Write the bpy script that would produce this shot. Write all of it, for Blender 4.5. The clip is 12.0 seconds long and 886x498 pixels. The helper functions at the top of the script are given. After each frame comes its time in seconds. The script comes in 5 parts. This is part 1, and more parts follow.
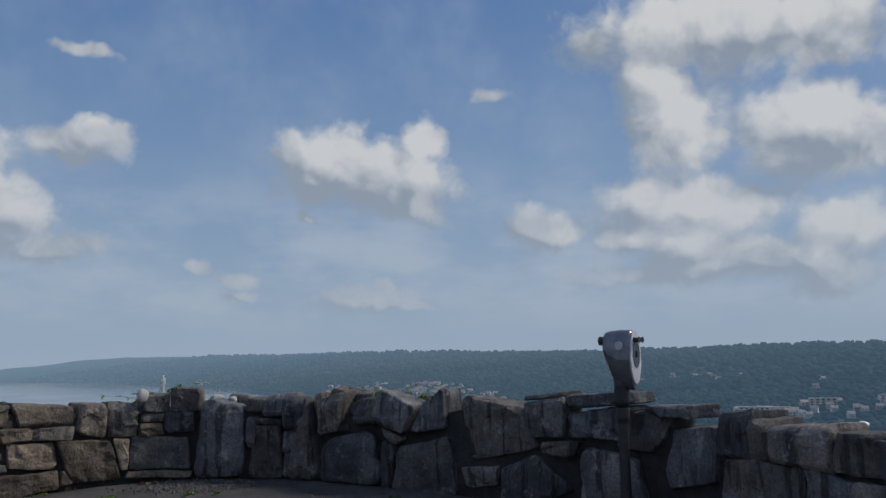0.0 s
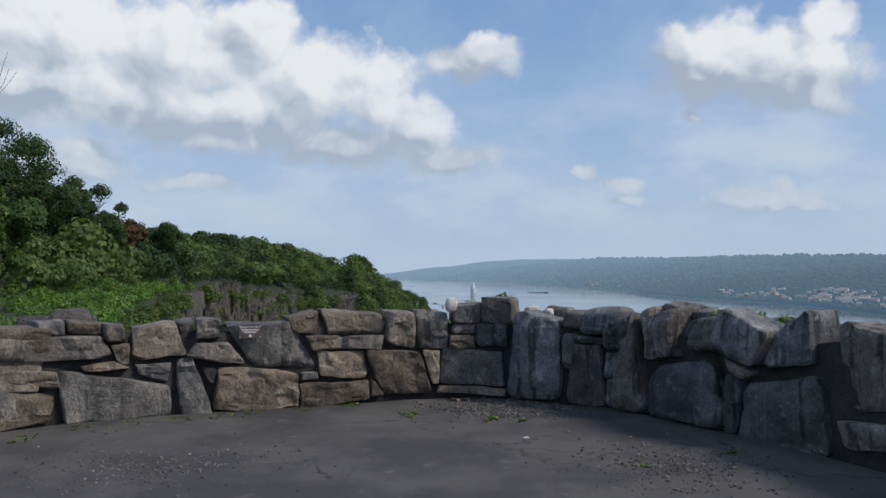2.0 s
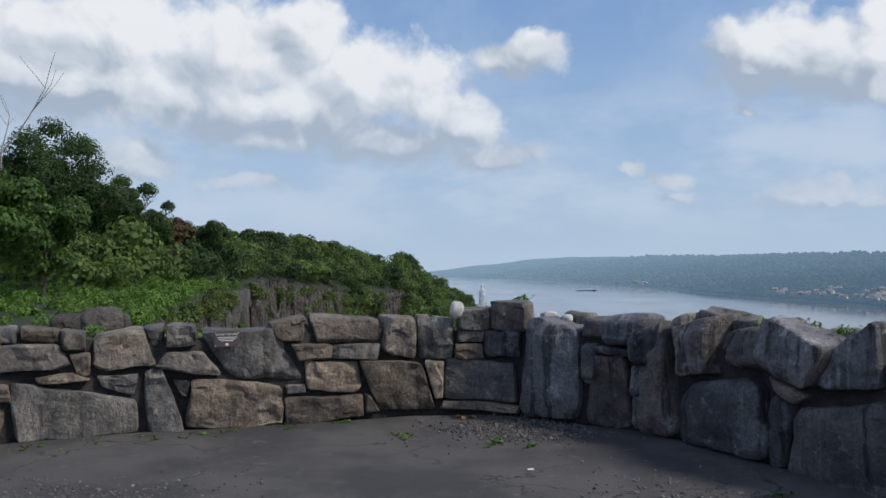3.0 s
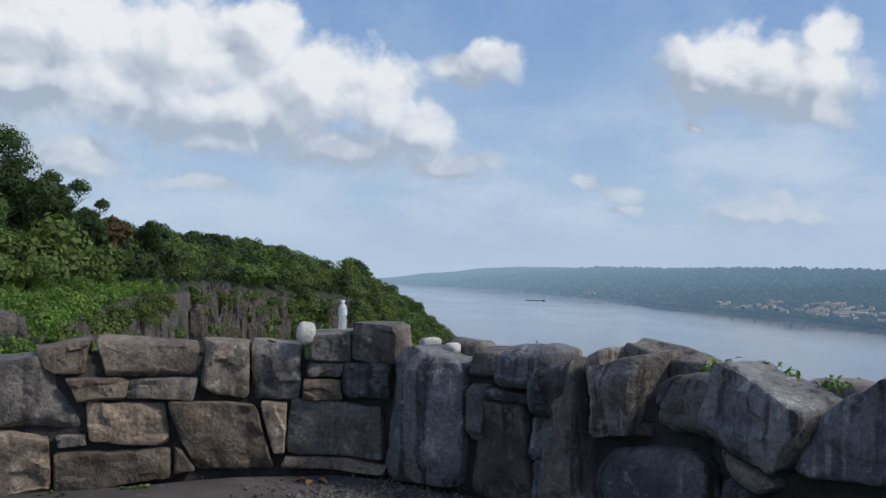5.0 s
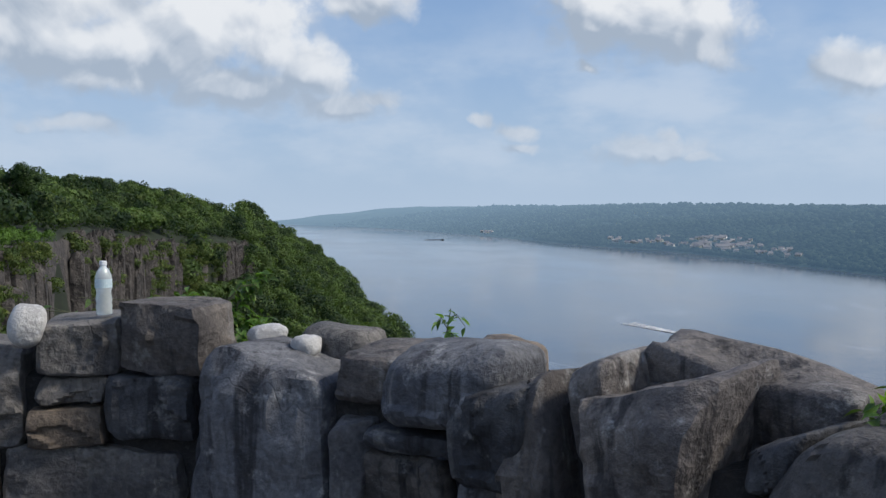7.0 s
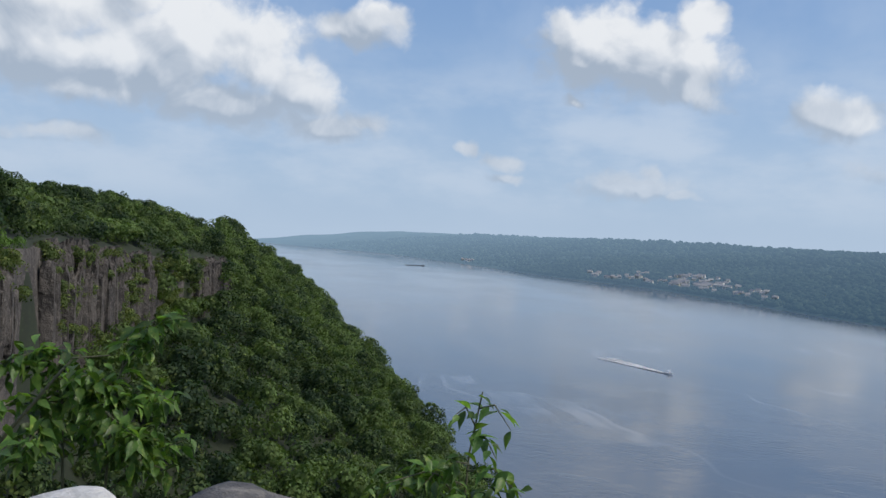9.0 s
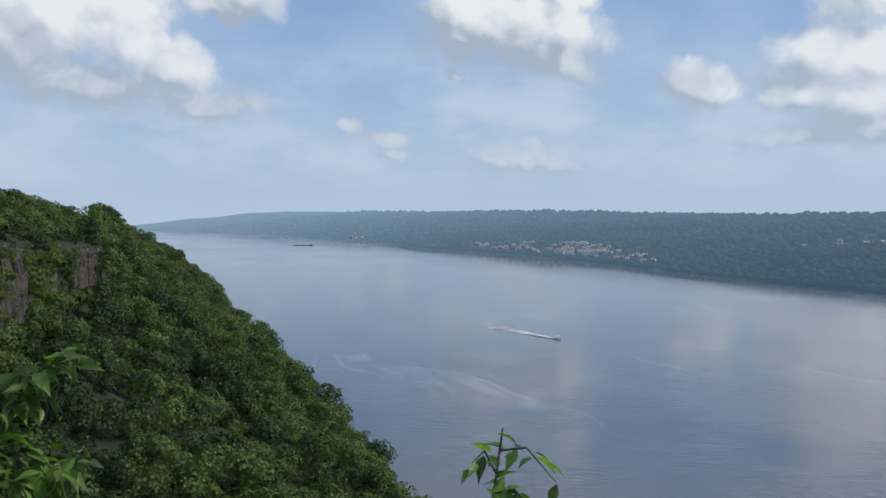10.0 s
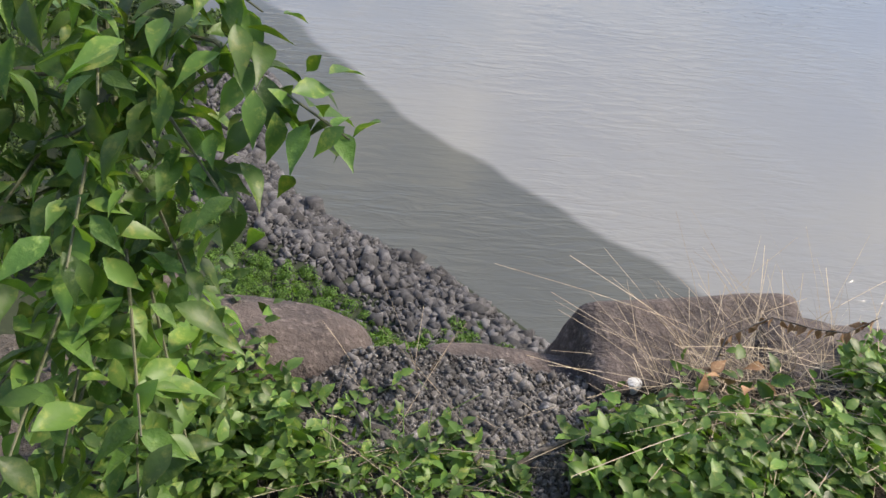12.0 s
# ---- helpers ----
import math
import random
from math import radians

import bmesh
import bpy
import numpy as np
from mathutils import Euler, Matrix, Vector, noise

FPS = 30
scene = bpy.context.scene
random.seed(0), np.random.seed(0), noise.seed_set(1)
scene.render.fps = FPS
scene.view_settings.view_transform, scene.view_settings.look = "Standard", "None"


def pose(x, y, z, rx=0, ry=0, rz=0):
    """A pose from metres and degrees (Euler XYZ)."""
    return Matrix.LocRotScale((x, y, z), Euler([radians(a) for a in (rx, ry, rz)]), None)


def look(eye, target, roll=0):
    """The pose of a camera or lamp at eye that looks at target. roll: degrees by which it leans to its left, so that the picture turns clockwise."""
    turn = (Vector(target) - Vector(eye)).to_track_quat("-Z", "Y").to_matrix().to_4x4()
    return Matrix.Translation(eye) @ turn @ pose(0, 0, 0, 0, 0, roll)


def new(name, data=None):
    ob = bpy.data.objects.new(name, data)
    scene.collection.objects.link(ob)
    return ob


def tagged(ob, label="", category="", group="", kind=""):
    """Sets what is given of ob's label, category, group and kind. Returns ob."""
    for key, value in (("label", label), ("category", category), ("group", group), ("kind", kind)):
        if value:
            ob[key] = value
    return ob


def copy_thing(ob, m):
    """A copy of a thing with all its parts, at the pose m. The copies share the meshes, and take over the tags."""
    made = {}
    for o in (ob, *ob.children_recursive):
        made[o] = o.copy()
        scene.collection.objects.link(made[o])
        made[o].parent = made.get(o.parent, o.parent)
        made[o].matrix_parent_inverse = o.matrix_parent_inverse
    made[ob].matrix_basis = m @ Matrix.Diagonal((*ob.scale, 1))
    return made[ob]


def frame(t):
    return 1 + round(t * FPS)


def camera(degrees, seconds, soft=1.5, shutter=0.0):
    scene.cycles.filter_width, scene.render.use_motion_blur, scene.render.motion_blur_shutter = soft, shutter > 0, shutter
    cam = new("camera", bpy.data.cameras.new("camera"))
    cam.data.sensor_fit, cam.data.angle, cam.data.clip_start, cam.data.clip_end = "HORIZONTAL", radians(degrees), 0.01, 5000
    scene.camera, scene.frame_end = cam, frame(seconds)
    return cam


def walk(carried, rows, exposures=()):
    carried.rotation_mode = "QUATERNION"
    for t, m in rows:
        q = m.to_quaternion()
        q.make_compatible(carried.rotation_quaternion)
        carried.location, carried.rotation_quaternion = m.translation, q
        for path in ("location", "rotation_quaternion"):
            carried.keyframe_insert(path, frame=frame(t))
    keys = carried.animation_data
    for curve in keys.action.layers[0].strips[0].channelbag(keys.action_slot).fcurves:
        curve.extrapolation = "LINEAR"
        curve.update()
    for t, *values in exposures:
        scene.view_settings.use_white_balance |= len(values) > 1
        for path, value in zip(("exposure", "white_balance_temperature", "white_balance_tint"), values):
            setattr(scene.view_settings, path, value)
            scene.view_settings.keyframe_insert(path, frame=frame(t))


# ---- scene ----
cam = camera(57.45, 12.0, soft=1.5)
walk(cam, (
    (0.0, pose(-1.505, -2.134, 1.547, 97.34, 0.86, -29.16)),
    (0.3, pose(-1.289, -1.840, 1.543, 95.85, 0.21, -21.69)),
    (0.6, pose(-1.109, -1.717, 1.559, 94.37, 0.37, -15.41)),
    (1.0, pose(-0.849, -1.443, 1.578, 92.79, 0.42, -9.18)),
    (1.5, pose(-0.517, -0.958, 1.569, 91.33, 0.64, -4.90)),
    (2.0, pose(-0.251, -0.512, 1.581, 90.80, 0.45, -2.31)),
    (2.5, pose(-0.001, 0.001, 1.599, 90.74, 0.42, 0.00)),
    (3.0, pose(0.220, 0.537, 1.591, 90.66, 0.45, 1.01)),
    (3.2, pose(0.295, 0.725, 1.622, 90.42, 0.21, 0.82)),
    (5.0, pose(0.964, 2.623, 1.587, 91.20, -0.81, -2.44)),
    (5.5, pose(1.068, 3.316, 1.583, 91.95, -0.98, -2.39)),
    (6.0, pose(1.160, 3.975, 1.557, 90.33, -0.23, -3.46)),
    (6.5, pose(1.212, 4.637, 1.531, 88.36, -0.33, -6.71)),
    (7.0, pose(1.298, 5.285, 1.536, 87.01, 0.16, -9.61)),
    (7.2, pose(1.332, 5.514, 1.485, 86.78, 0.22, -10.88)),
    (8.8, pose(1.451, 7.151, 1.485, 88.83, -2.76, -11.26)),
    (9.0, pose(1.453, 7.373, 1.478, 88.91, -2.64, -10.89)),
    (9.5, pose(1.406, 7.858, 1.507, 88.63, -1.32, -12.70)),
    (10.0, pose(1.294, 8.206, 1.506, 87.42, -0.29, -18.84)),
    (10.5, pose(1.357, 8.444, 1.482, 83.34, 1.24, -26.77)),
    (11.0, pose(1.472, 8.585, 1.420, 70.96, 1.81, -34.62)),
    (11.3, pose(1.599, 8.694, 1.339, 60.61, -5.25, -34.41)),
    (11.5, pose(1.666, 8.774, 1.282, 54.11, -5.45, -36.33)),
    (12.0, pose(1.773, 8.995, 1.112, 49.43, -6.17, -37.26)),
), exposures=((0.0, -0.45, 6500, 10), (0.6, -0.4, 6500, 10), (1.3, -0.2, 6500, 10), (2.2, 0.1, 6500, 10), (9.0, 0.1, 6500, 10), (10.2, 0.1, 6500, 10), (11.0, 0.32, 6700, 10), (11.5, 0.7, 7000, 11), (12.0, 1.25, 7200, 12)))

WATER = -98.0
SUN_AZ, SUN_EL = 106.0, 44.0          # clockwise from +y, above the horizon

# ---- sun and sky ----
sun = new("sun", bpy.data.lights.new("sun", "SUN"))
sun.data.energy, sun.data.angle, sun.data.color = 2.9, radians(11), (1.0, 0.93, 0.82)
sun.matrix_world = look((0, 0, 60), (-60 * math.sin(radians(SUN_AZ)), -60 * math.cos(radians(SUN_AZ)), 60 - 60 * math.tan(radians(SUN_EL))))


class Nodes:
    """Small helper to write node trees as expressions."""

    def __init__(self, tree):
        self.tree = tree

    def add(self, kind, **settings):
        n = self.tree.nodes.new(kind)
        for key, value in settings.items():
            setattr(n, key, value)
        return n

    def put(self, socket, value):
        if isinstance(value, bpy.types.NodeSocket):
            self.tree.links.new(value, socket)
        else:
            socket.default_value = value

    def math(self, op, a, b=0.0, c=None, clamp=False):
        n = self.add("ShaderNodeMath", operation=op, use_clamp=clamp)
        self.put(n.inputs[0], a)
        self.put(n.inputs[1], b)
        if c is not None:
            self.put(n.inputs[2], c)
        return n.outputs[0]

    def vec(self, op, a, b=(0, 0, 0), out=0):
        n = self.add("ShaderNodeVectorMath", operation=op)
        self.put(n.inputs[0], a)
        self.put(n.inputs[1], b)
        return n.outputs[out]

    def noise(self, vector, scale, detail=4.0, rough=0.55, out="Fac", distortion=0.0):
        n = self.add("ShaderNodeTexNoise")
        self.put(n.inputs["Vector"], vector)
        n.inputs["Scale"].default_value, n.inputs["Detail"].default_value = scale, detail
        n.inputs["Roughness"].default_value, n.inputs["Distortion"].default_value = rough, distortion
        return n.outputs[out]

    def ramp(self, value, lo, hi, a=0.0, b=1.0, smooth=True):
        n = self.add("ShaderNodeMapRange", interpolation_type="SMOOTHSTEP" if smooth else "LINEAR")
        self.put(n.inputs[0], value)
        for k, v in zip((1, 2, 3, 4), (lo, hi, a, b)):
            self.put(n.inputs[k], v)
        return n.outputs[0]

    def mix(self, fac, a, b, blend="MIX"):
        n = self.add("ShaderNodeMix", data_type="RGBA", blend_type=blend)
        self.put(n.inputs[0], fac)
        for k, v in ((6, a), (7, b)):
            self.put(n.inputs[k], (*v, 1.0) if isinstance(v, tuple) and len(v) == 3 else v)
        return n.outputs[2]


# clouds: centre (degrees clockwise, degrees up), half width and half height in degrees
CLOUDS = (
    (-23.6, 14.8, 7.5, 2.6), (-15.6, 14.0, 5.6, 3.2), (-10.4, 15.4, 2.3, 2.3), (-6.8, 12.6, 4.5, 2.8), (-2.8, 12.2, 3.0, 2.6), (0.5, 9.5, 2.6, 1.8),
    (-4.3, 8.2, 4.5, 1.5), (-12.9, 10.0, 7.5, 2.4), (-22.8, 11.3, 8.3, 2.4), (2.5, 7.0, 3.6, 1.0), (5.1, 7.6, 1.3, 0.7), (-34, 12.5, 9, 4.5),
)
CLOUDS_B = (
    (-23.0, 6.3, 3.4, 1.6), (-14.6, 5.4, 2.8, 0.7), (4.2, 13.9, 3.0, 1.3), (6.0, 14.7, 1.6, 1.1), (21.8, 13.0, 5.0, 2.6), (25.4, 11.9, 4.4, 2.4),
    (27.6, 15.0, 1.4, 1.8), (26.9, 13.2, 1.8, 1.5), (27.8, 10.5, 1.8, 1.4), (19.5, 9.6, 0.9, 0.4), (12.5, 6.0, 0.9, 0.5), (15.0, 5.3, 1.4, 0.7), (14.8, 4.0, 1.3, 0.4),
    (24.0, 4.1, 3.6, 0.8), (24.8, 5.0, 0.8, 0.7), (27.0, 3.3, 1.3, 0.4),
)
CLOUDS_C = (
    (48.3, 20.9, 8.7, 2.8), (55.4, 20.5, 4.9, 2.6), (54.6, 13.9, 4.9, 3.0), (46.5, 9.5, 6.0, 1.9), (56.2, 8.0, 3.0, 1.7), (42.6, 7.8, 2.6, 1.1),
    (47.4, 5.2, 8.7, 1.0), (33.0, 18.0, 1.2, 0.5), (36.2, 8.6, 2.7, 1.5), (44.5, 18.5, 3.0, 2.2), (46.0, 14.5, 3.5, 3.0), (43.5, 10.5, 2.2, 1.4), (46.3, 6.7, 3.4, 1.6), (50.7, 6.0, 3.0, 1.7), (54.6, 5.1, 2.3, 2.0), (5.0, 19.7, 2.2, 0.45),
)


def cloud_group():
    """Cloud thickness at a bearing and height (degrees): with fine ragged edges, and as rounded bodies alone."""
    g = bpy.data.node_groups.new("cloud_field", "ShaderNodeTree")
    g.interface.new_socket("Place", in_out="INPUT", socket_type="NodeSocketVector")
    g.interface.new_socket("Thickness", in_out="OUTPUT", socket_type="NodeSocketFloat")
    g.interface.new_socket("Body", in_out="OUTPUT", socket_type="NodeSocketFloat")
    k = Nodes(g)
    place = k.add("NodeGroupInput").outputs[0]
    warp = k.vec("SUBTRACT", k.noise(place, 0.30, 3.0, 0.5, "Color"), (0.5, 0.5, 0.5))
    warped = k.vec("ADD", place, k.vec("MULTIPLY", warp, (3.0, 2.2, 0.0)))
    total = None
    for az, el, w, h in CLOUDS + CLOUDS_B + CLOUDS_C:
        d = k.vec("LENGTH", k.vec("MULTIPLY", k.vec("SUBTRACT", warped, (az, el, 0)), (1 / w, 1 / h, 0)), out=1)
        v = k.math("MULTIPLY", k.math("SUBTRACT", 1.36, d), min(1.0, 0.50 + 0.25 * h))
        total = v if total is None else k.math("SMOOTH_MAX", total, v, 0.25)
    # broken cloud over the rest of the sky, away from the charted part
    x = k.add("ShaderNodeSeparateXYZ")
    k.put(x.inputs[0], place)
    away = k.math("MAXIMUM", k.ramp(k.math("ABSOLUTE", k.math("SUBTRACT", x.outputs[0], 10.0)), 48.0, 62.0), k.ramp(x.outputs[1], 22.0, 28.0))
    broken = k.math("MULTIPLY", k.math("SUBTRACT", k.noise(place, 0.055, 3.0, 0.5), 0.47), 5.0)
    total = k.math("MAXIMUM", total, k.math("ADD", k.math("MULTIPLY", away, 3.0), k.math("SUBTRACT", broken, 3.0)))

    def billow(scale, detail):
        n = k.add("ShaderNodeTexVoronoi", feature="SMOOTH_F1", voronoi_dimensions="2D", normalize=False)
        k.put(n.inputs["Vector"], warped)
        n.inputs["Scale"].default_value, n.inputs["Detail"].default_value = scale, detail
        n.inputs["Roughness"].default_value, n.inputs["Smoothness"].default_value = 0.5, 0.6
        return k.math("SUBTRACT", 0.42, n.outputs["Distance"])

    lumps = k.math("ADD", total, k.math("MULTIPLY", billow(0.30, 1.0), 0.42))
    rag = k.math("MULTIPLY", k.math("SUBTRACT", k.noise(place, 0.5, 6.0, 0.6), 0.5), 0.75)
    fine = k.math("ADD", lumps, k.math("ADD", k.math("MULTIPLY", billow(0.9, 2.0), 0.20), rag))
    out = k.add("NodeGroupOutput")
    k.put(out.inputs[0], fine)
    k.put(out.inputs[1], k.math("ADD", lumps, k.math("MULTIPLY", billow(0.8, 1.0), 0.13)))
    return g


world = bpy.data.worlds.new("sky")
scene.world = world
world.use_nodes = True
world.node_tree.nodes.clear()
k = Nodes(world.node_tree)
sky = k.add("ShaderNodeTexSky", sky_type="NISHITA", sun_disc=False, sun_elevation=radians(SUN_EL), sun_rotation=radians(SUN_AZ),
            air_density=1.0, dust_density=1.6, ozone_density=1.4)
way = k.add("ShaderNodeTexCoord").outputs["Generated"]
xyz = k.add("ShaderNodeSeparateXYZ")
k.put(xyz.inputs[0], way)
bearing = k.math("MULTIPLY", k.math("ARCTAN2", xyz.outputs[0], xyz.outputs[1]), 180 / math.pi)
height = k.math("MULTIPLY", k.math("ARCSINE", xyz.outputs[2]), 180 / math.pi)
flat = k.add("ShaderNodeCombineXYZ")
k.put(flat.inputs[0], bearing)
k.put(flat.inputs[1], height)
field = cloud_group()


def thickness(shift):
    n = k.add("ShaderNodeGroup", node_tree=field)
    k.put(n.inputs[0], k.vec("ADD", flat.outputs[0], shift))
    return n.outputs


here, lit, below = thickness((0, 0, 0)), thickness((1.2, 1.3, 0)), thickness((-0.3, -2.6, 0))
cover = k.math("POWER", k.ramp(here[0], -0.12, 0.52), 0.85)
shade = k.ramp(k.math("SUBTRACT", here[1], lit[1]), -0.42, 0.48)      # 1 on the side towards the sun
base = k.ramp(below[1], -0.3, 0.75)                   # 0 near a cloud's flat foot
mottle = k.math("MULTIPLY", k.math("SUBTRACT", k.noise(flat.outputs[0], 0.22, 5.0, 0.6, distortion=0.6), 0.54), 1.1)
bright = k.math("ADD", k.math("ADD", k.math("MULTIPLY", shade, 0.50), k.math("MULTIPLY", base, 0.50)), mottle)
cloud = k.mix(k.ramp(bright, 0.12, 0.62), (0.33, 0.395, 0.49), (0.60, 0.64, 0.70))
cloud = k.mix(k.ramp(bright, 0.50, 0.92), cloud, (0.80, 0.815, 0.835))
blue = k.mix(k.ramp(height, 0.0, 32.0, smooth=False), (0.30, 0.475, 0.72), (0.065, 0.195, 0.52))
clear = k.mix(0.75, k.mix(1.0, sky.outputs[0], (0.10, 0.10, 0.10), "MULTIPLY"), blue)
veil = k.math("MULTIPLY", k.ramp(k.noise(flat.outputs[0], 0.11, 4.0, 0.6), 0.36, 0.72), 0.26)
clear = k.mix(veil, clear, (0.48, 0.58, 0.73))
soft = k.noise(k.vec("MULTIPLY", flat.outputs[0], (0.55, 1.3, 0)), 0.16, 5.0, 0.55)
low = k.math("MULTIPLY", k.ramp(height, 0.5, 3.0), k.ramp(height, 15.0, 6.0))
thin = k.math("MULTIPLY", k.math("MULTIPLY", k.ramp(soft, 0.38, 0.64), low), 0.75)
clear = k.mix(thin, clear, (0.55, 0.63, 0.745))
haze = k.math("POWER", 2.718, k.math("MULTIPLY", k.math("MAXIMUM", height, 0.0), -0.13))
full = k.mix(k.math("MULTIPLY", haze, 0.85), k.mix(cover, clear, cloud), (0.43, 0.535, 0.67))
back = k.add("ShaderNodeBackground")
k.put(back.inputs[0], full)
back.inputs[1].default_value = 1.0
k.put(k.add("ShaderNodeOutputWorld").inputs[0], back.outputs[0])


# ---- materials ----
def combine(n, value):
    c = n.add("ShaderNodeCombineXYZ")
    for q in range(3):
        n.put(c.inputs[q], value)
    return c.outputs[0]


def material(name, colours, rough=0.8, scale=4.0, bump=0.3, fine=40.0, spread=(0.35, 0.65), vary=0.0, island=0.0, spec=0.5, through_light=None, coords="Object", bump_distance=0.02):
    """Two-scale mottled surface: colours (dark, mid, light) mixed by coarse and fine noise."""
    m = bpy.data.materials.new(name)
    m.use_nodes = True
    n = Nodes(m.node_tree)
    b = m.node_tree.nodes["Principled BSDF"]
    if coords == "World":
        at = n.add("ShaderNodeNewGeometry").outputs["Position"]
    else:
        at = n.add("ShaderNodeTexCoord").outputs[coords]
    info = n.add("ShaderNodeObjectInfo")
    at = n.vec("ADD", at, n.vec("MULTIPLY", info.outputs["Location"], (0.37, 0.53, 0.71)))
    coarse = n.ramp(n.noise(at, scale, 5.0, 0.6), *spread)
    small = n.noise(at, fine, 4.0, 0.65)
    col = n.mix(coarse, colours[0], colours[1])
    col = n.mix(n.ramp(small, 0.5, 0.75), col, colours[2])
    if vary:
        tone = n.math("ADD", 1.0 - vary, n.math("MULTIPLY", info.outputs["Random"], 2 * vary))
        col = n.vec("MULTIPLY", col, combine(n, tone))
    if island:
        geo = n.add("ShaderNodeNewGeometry")
        tone = n.math("ADD", 1.0 - island, n.math("MULTIPLY", geo.outputs["Random Per Island"], 2 * island))
        col = n.vec("MULTIPLY", col, combine(n, tone))
    n.put(b.inputs["Base Color"], col)
    n.put(b.inputs["Roughness"], n.math("ADD", rough - 0.08, n.math("MULTIPLY", small, 0.16)))
    b.inputs["Specular IOR Level"].default_value = spec
    if bump:
        bp = n.add("ShaderNodeBump")
        bp.inputs["Strength"].default_value, bp.inputs["Distance"].default_value = bump, bump_distance
        n.put(bp.inputs["Height"], n.math("ADD", coarse, n.math("MULTIPLY", small, 0.8)))
        n.put(b.inputs["Normal"], bp.outputs[0])
    if through_light:
        t = n.add("ShaderNodeBsdfTranslucent")
        n.put(t.inputs[0], n.vec("MULTIPLY", col, through_light))
        mx = n.add("ShaderNodeMixShader")
        mx.inputs[0].default_value = 0.35
        n.put(mx.inputs[1], b.outputs[0])
        n.put(mx.inputs[2], t.outputs[0])
        n.put(m.node_tree.nodes["Material Output"].inputs[0], mx.outputs[0])
    return m


def stone_material(name, grey, brown, light, dark_streak, pale_streak):
    """Weathered basalt: each stone its own tone, with soot-dark and pale vertical runs, lichen specks and broken grain."""
    m = bpy.data.materials.new(name)
    m.use_nodes = True
    n = Nodes(m.node_tree)
    b = m.node_tree.nodes["Principled BSDF"]
    where = n.add("ShaderNodeNewGeometry").outputs["Position"]
    pick = n.add("ShaderNodeObjectInfo").outputs["Random"]
    own = n.vec("ADD", where, combine(n, n.math("MULTIPLY", pick, 40.0)))
    kind_of = n.math("FRACT", n.math("MULTIPLY", pick, 7.31))
    coarse = n.noise(own, 2.4, 4.0, 0.6)
    fine = n.noise(own, 34.0, 5.0, 0.7)
    streak = n.noise(n.vec("MULTIPLY", own, (5.0, 5.0, 0.45)), 1.6, 4.0, 0.65)
    col = n.mix(n.ramp(kind_of, 0.25, 0.75), grey, brown)
    col = n.mix(n.ramp(coarse, 0.35, 0.68), n.vec("MULTIPLY", col, (0.55, 0.55, 0.58)), n.vec("MULTIPLY", col, (1.25, 1.22, 1.18)))
    col = n.mix(n.math("MULTIPLY", n.ramp(streak, 0.53, 0.64), dark_streak), col, (0.022, 0.021, 0.023))
    col = n.mix(n.math("MULTIPLY", n.ramp(streak, 0.41, 0.30), pale_streak), col, light)
    col = n.mix(n.math("MULTIPLY", n.ramp(n.noise(own, 5.0, 6.0, 0.75), 0.56, 0.66), 0.55), col, light)
    vein = n.math("ABSOLUTE", n.math("SUBTRACT", n.noise(n.vec("MULTIPLY", own, (1.0, 1.0, 0.6)), 2.2, 3.0, 0.6), 0.5))
    crack = n.math("MULTIPLY", n.ramp(vein, 0.010, 0.0), n.ramp(coarse, 0.45, 0.6))
    col = n.mix(n.math("MULTIPLY", crack, 0.3), col, (0.015, 0.014, 0.014))
    col = n.vec("MULTIPLY", col, combine(n, n.ramp(fine, 0.3, 0.7, 0.65, 1.35)))
    col = n.vec("MULTIPLY", col, combine(n, n.math("ADD", 0.60, n.math("MULTIPLY", pick, 0.85))))
    n.put(b.inputs["Base Color"], col)
    n.put(b.inputs["Roughness"], n.ramp(fine, 0.3, 0.7, 0.62, 0.9))
    b.inputs["Specular IOR Level"].default_value = 0.35
    bp = n.add("ShaderNodeBump")
    bp.inputs["Strength"].default_value, bp.inputs["Distance"].default_value = 0.9, 0.035
    rise = n.math("ADD", n.math("MULTIPLY", n.noise(own, 11.0, 5.0, 0.65), 0.8), n.math("MULTIPLY", fine, 0.35))
    n.put(bp.inputs["Height"], n.math("SUBTRACT", n.math("ADD", coarse, rise), n.math("MULTIPLY", crack, 0.12)))
    n.put(b.inputs["Normal"], bp.outputs[0])
    return m


STONE = stone_material("brown_basalt", (0.130, 0.124, 0.118), (0.185, 0.150, 0.116), (0.29, 0.265, 0.225), 0.55, 0.45)
# darker stone, with the sky's blue-grey tint mixed into its colour
DARK_STONE = stone_material("dark_basalt", (0.110, 0.114, 0.124), (0.152, 0.136, 0.124), (0.30, 0.295, 0.285), 0.85, 0.45)
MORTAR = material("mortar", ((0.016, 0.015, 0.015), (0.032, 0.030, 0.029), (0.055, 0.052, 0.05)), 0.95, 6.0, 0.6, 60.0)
ASPHALT = bpy.data.materials.new("asphalt")
ASPHALT.use_nodes = True
n = Nodes(ASPHALT.node_tree)
b = ASPHALT.node_tree.nodes["Principled BSDF"]
where = n.add("ShaderNodeNewGeometry").outputs["Position"]
grit = n.noise(where, 130.0, 3.0, 0.7)
patch = n.noise(where, 0.9, 5.0, 0.6)
col = n.mix(n.ramp(patch, 0.38, 0.62), (0.048, 0.046, 0.047), (0.088, 0.083, 0.080))
col = n.mix(n.math("MULTIPLY", n.ramp(n.noise(where, 5.5, 5.0, 0.7), 0.60, 0.68), 0.5), col, (0.16, 0.15, 0.145))
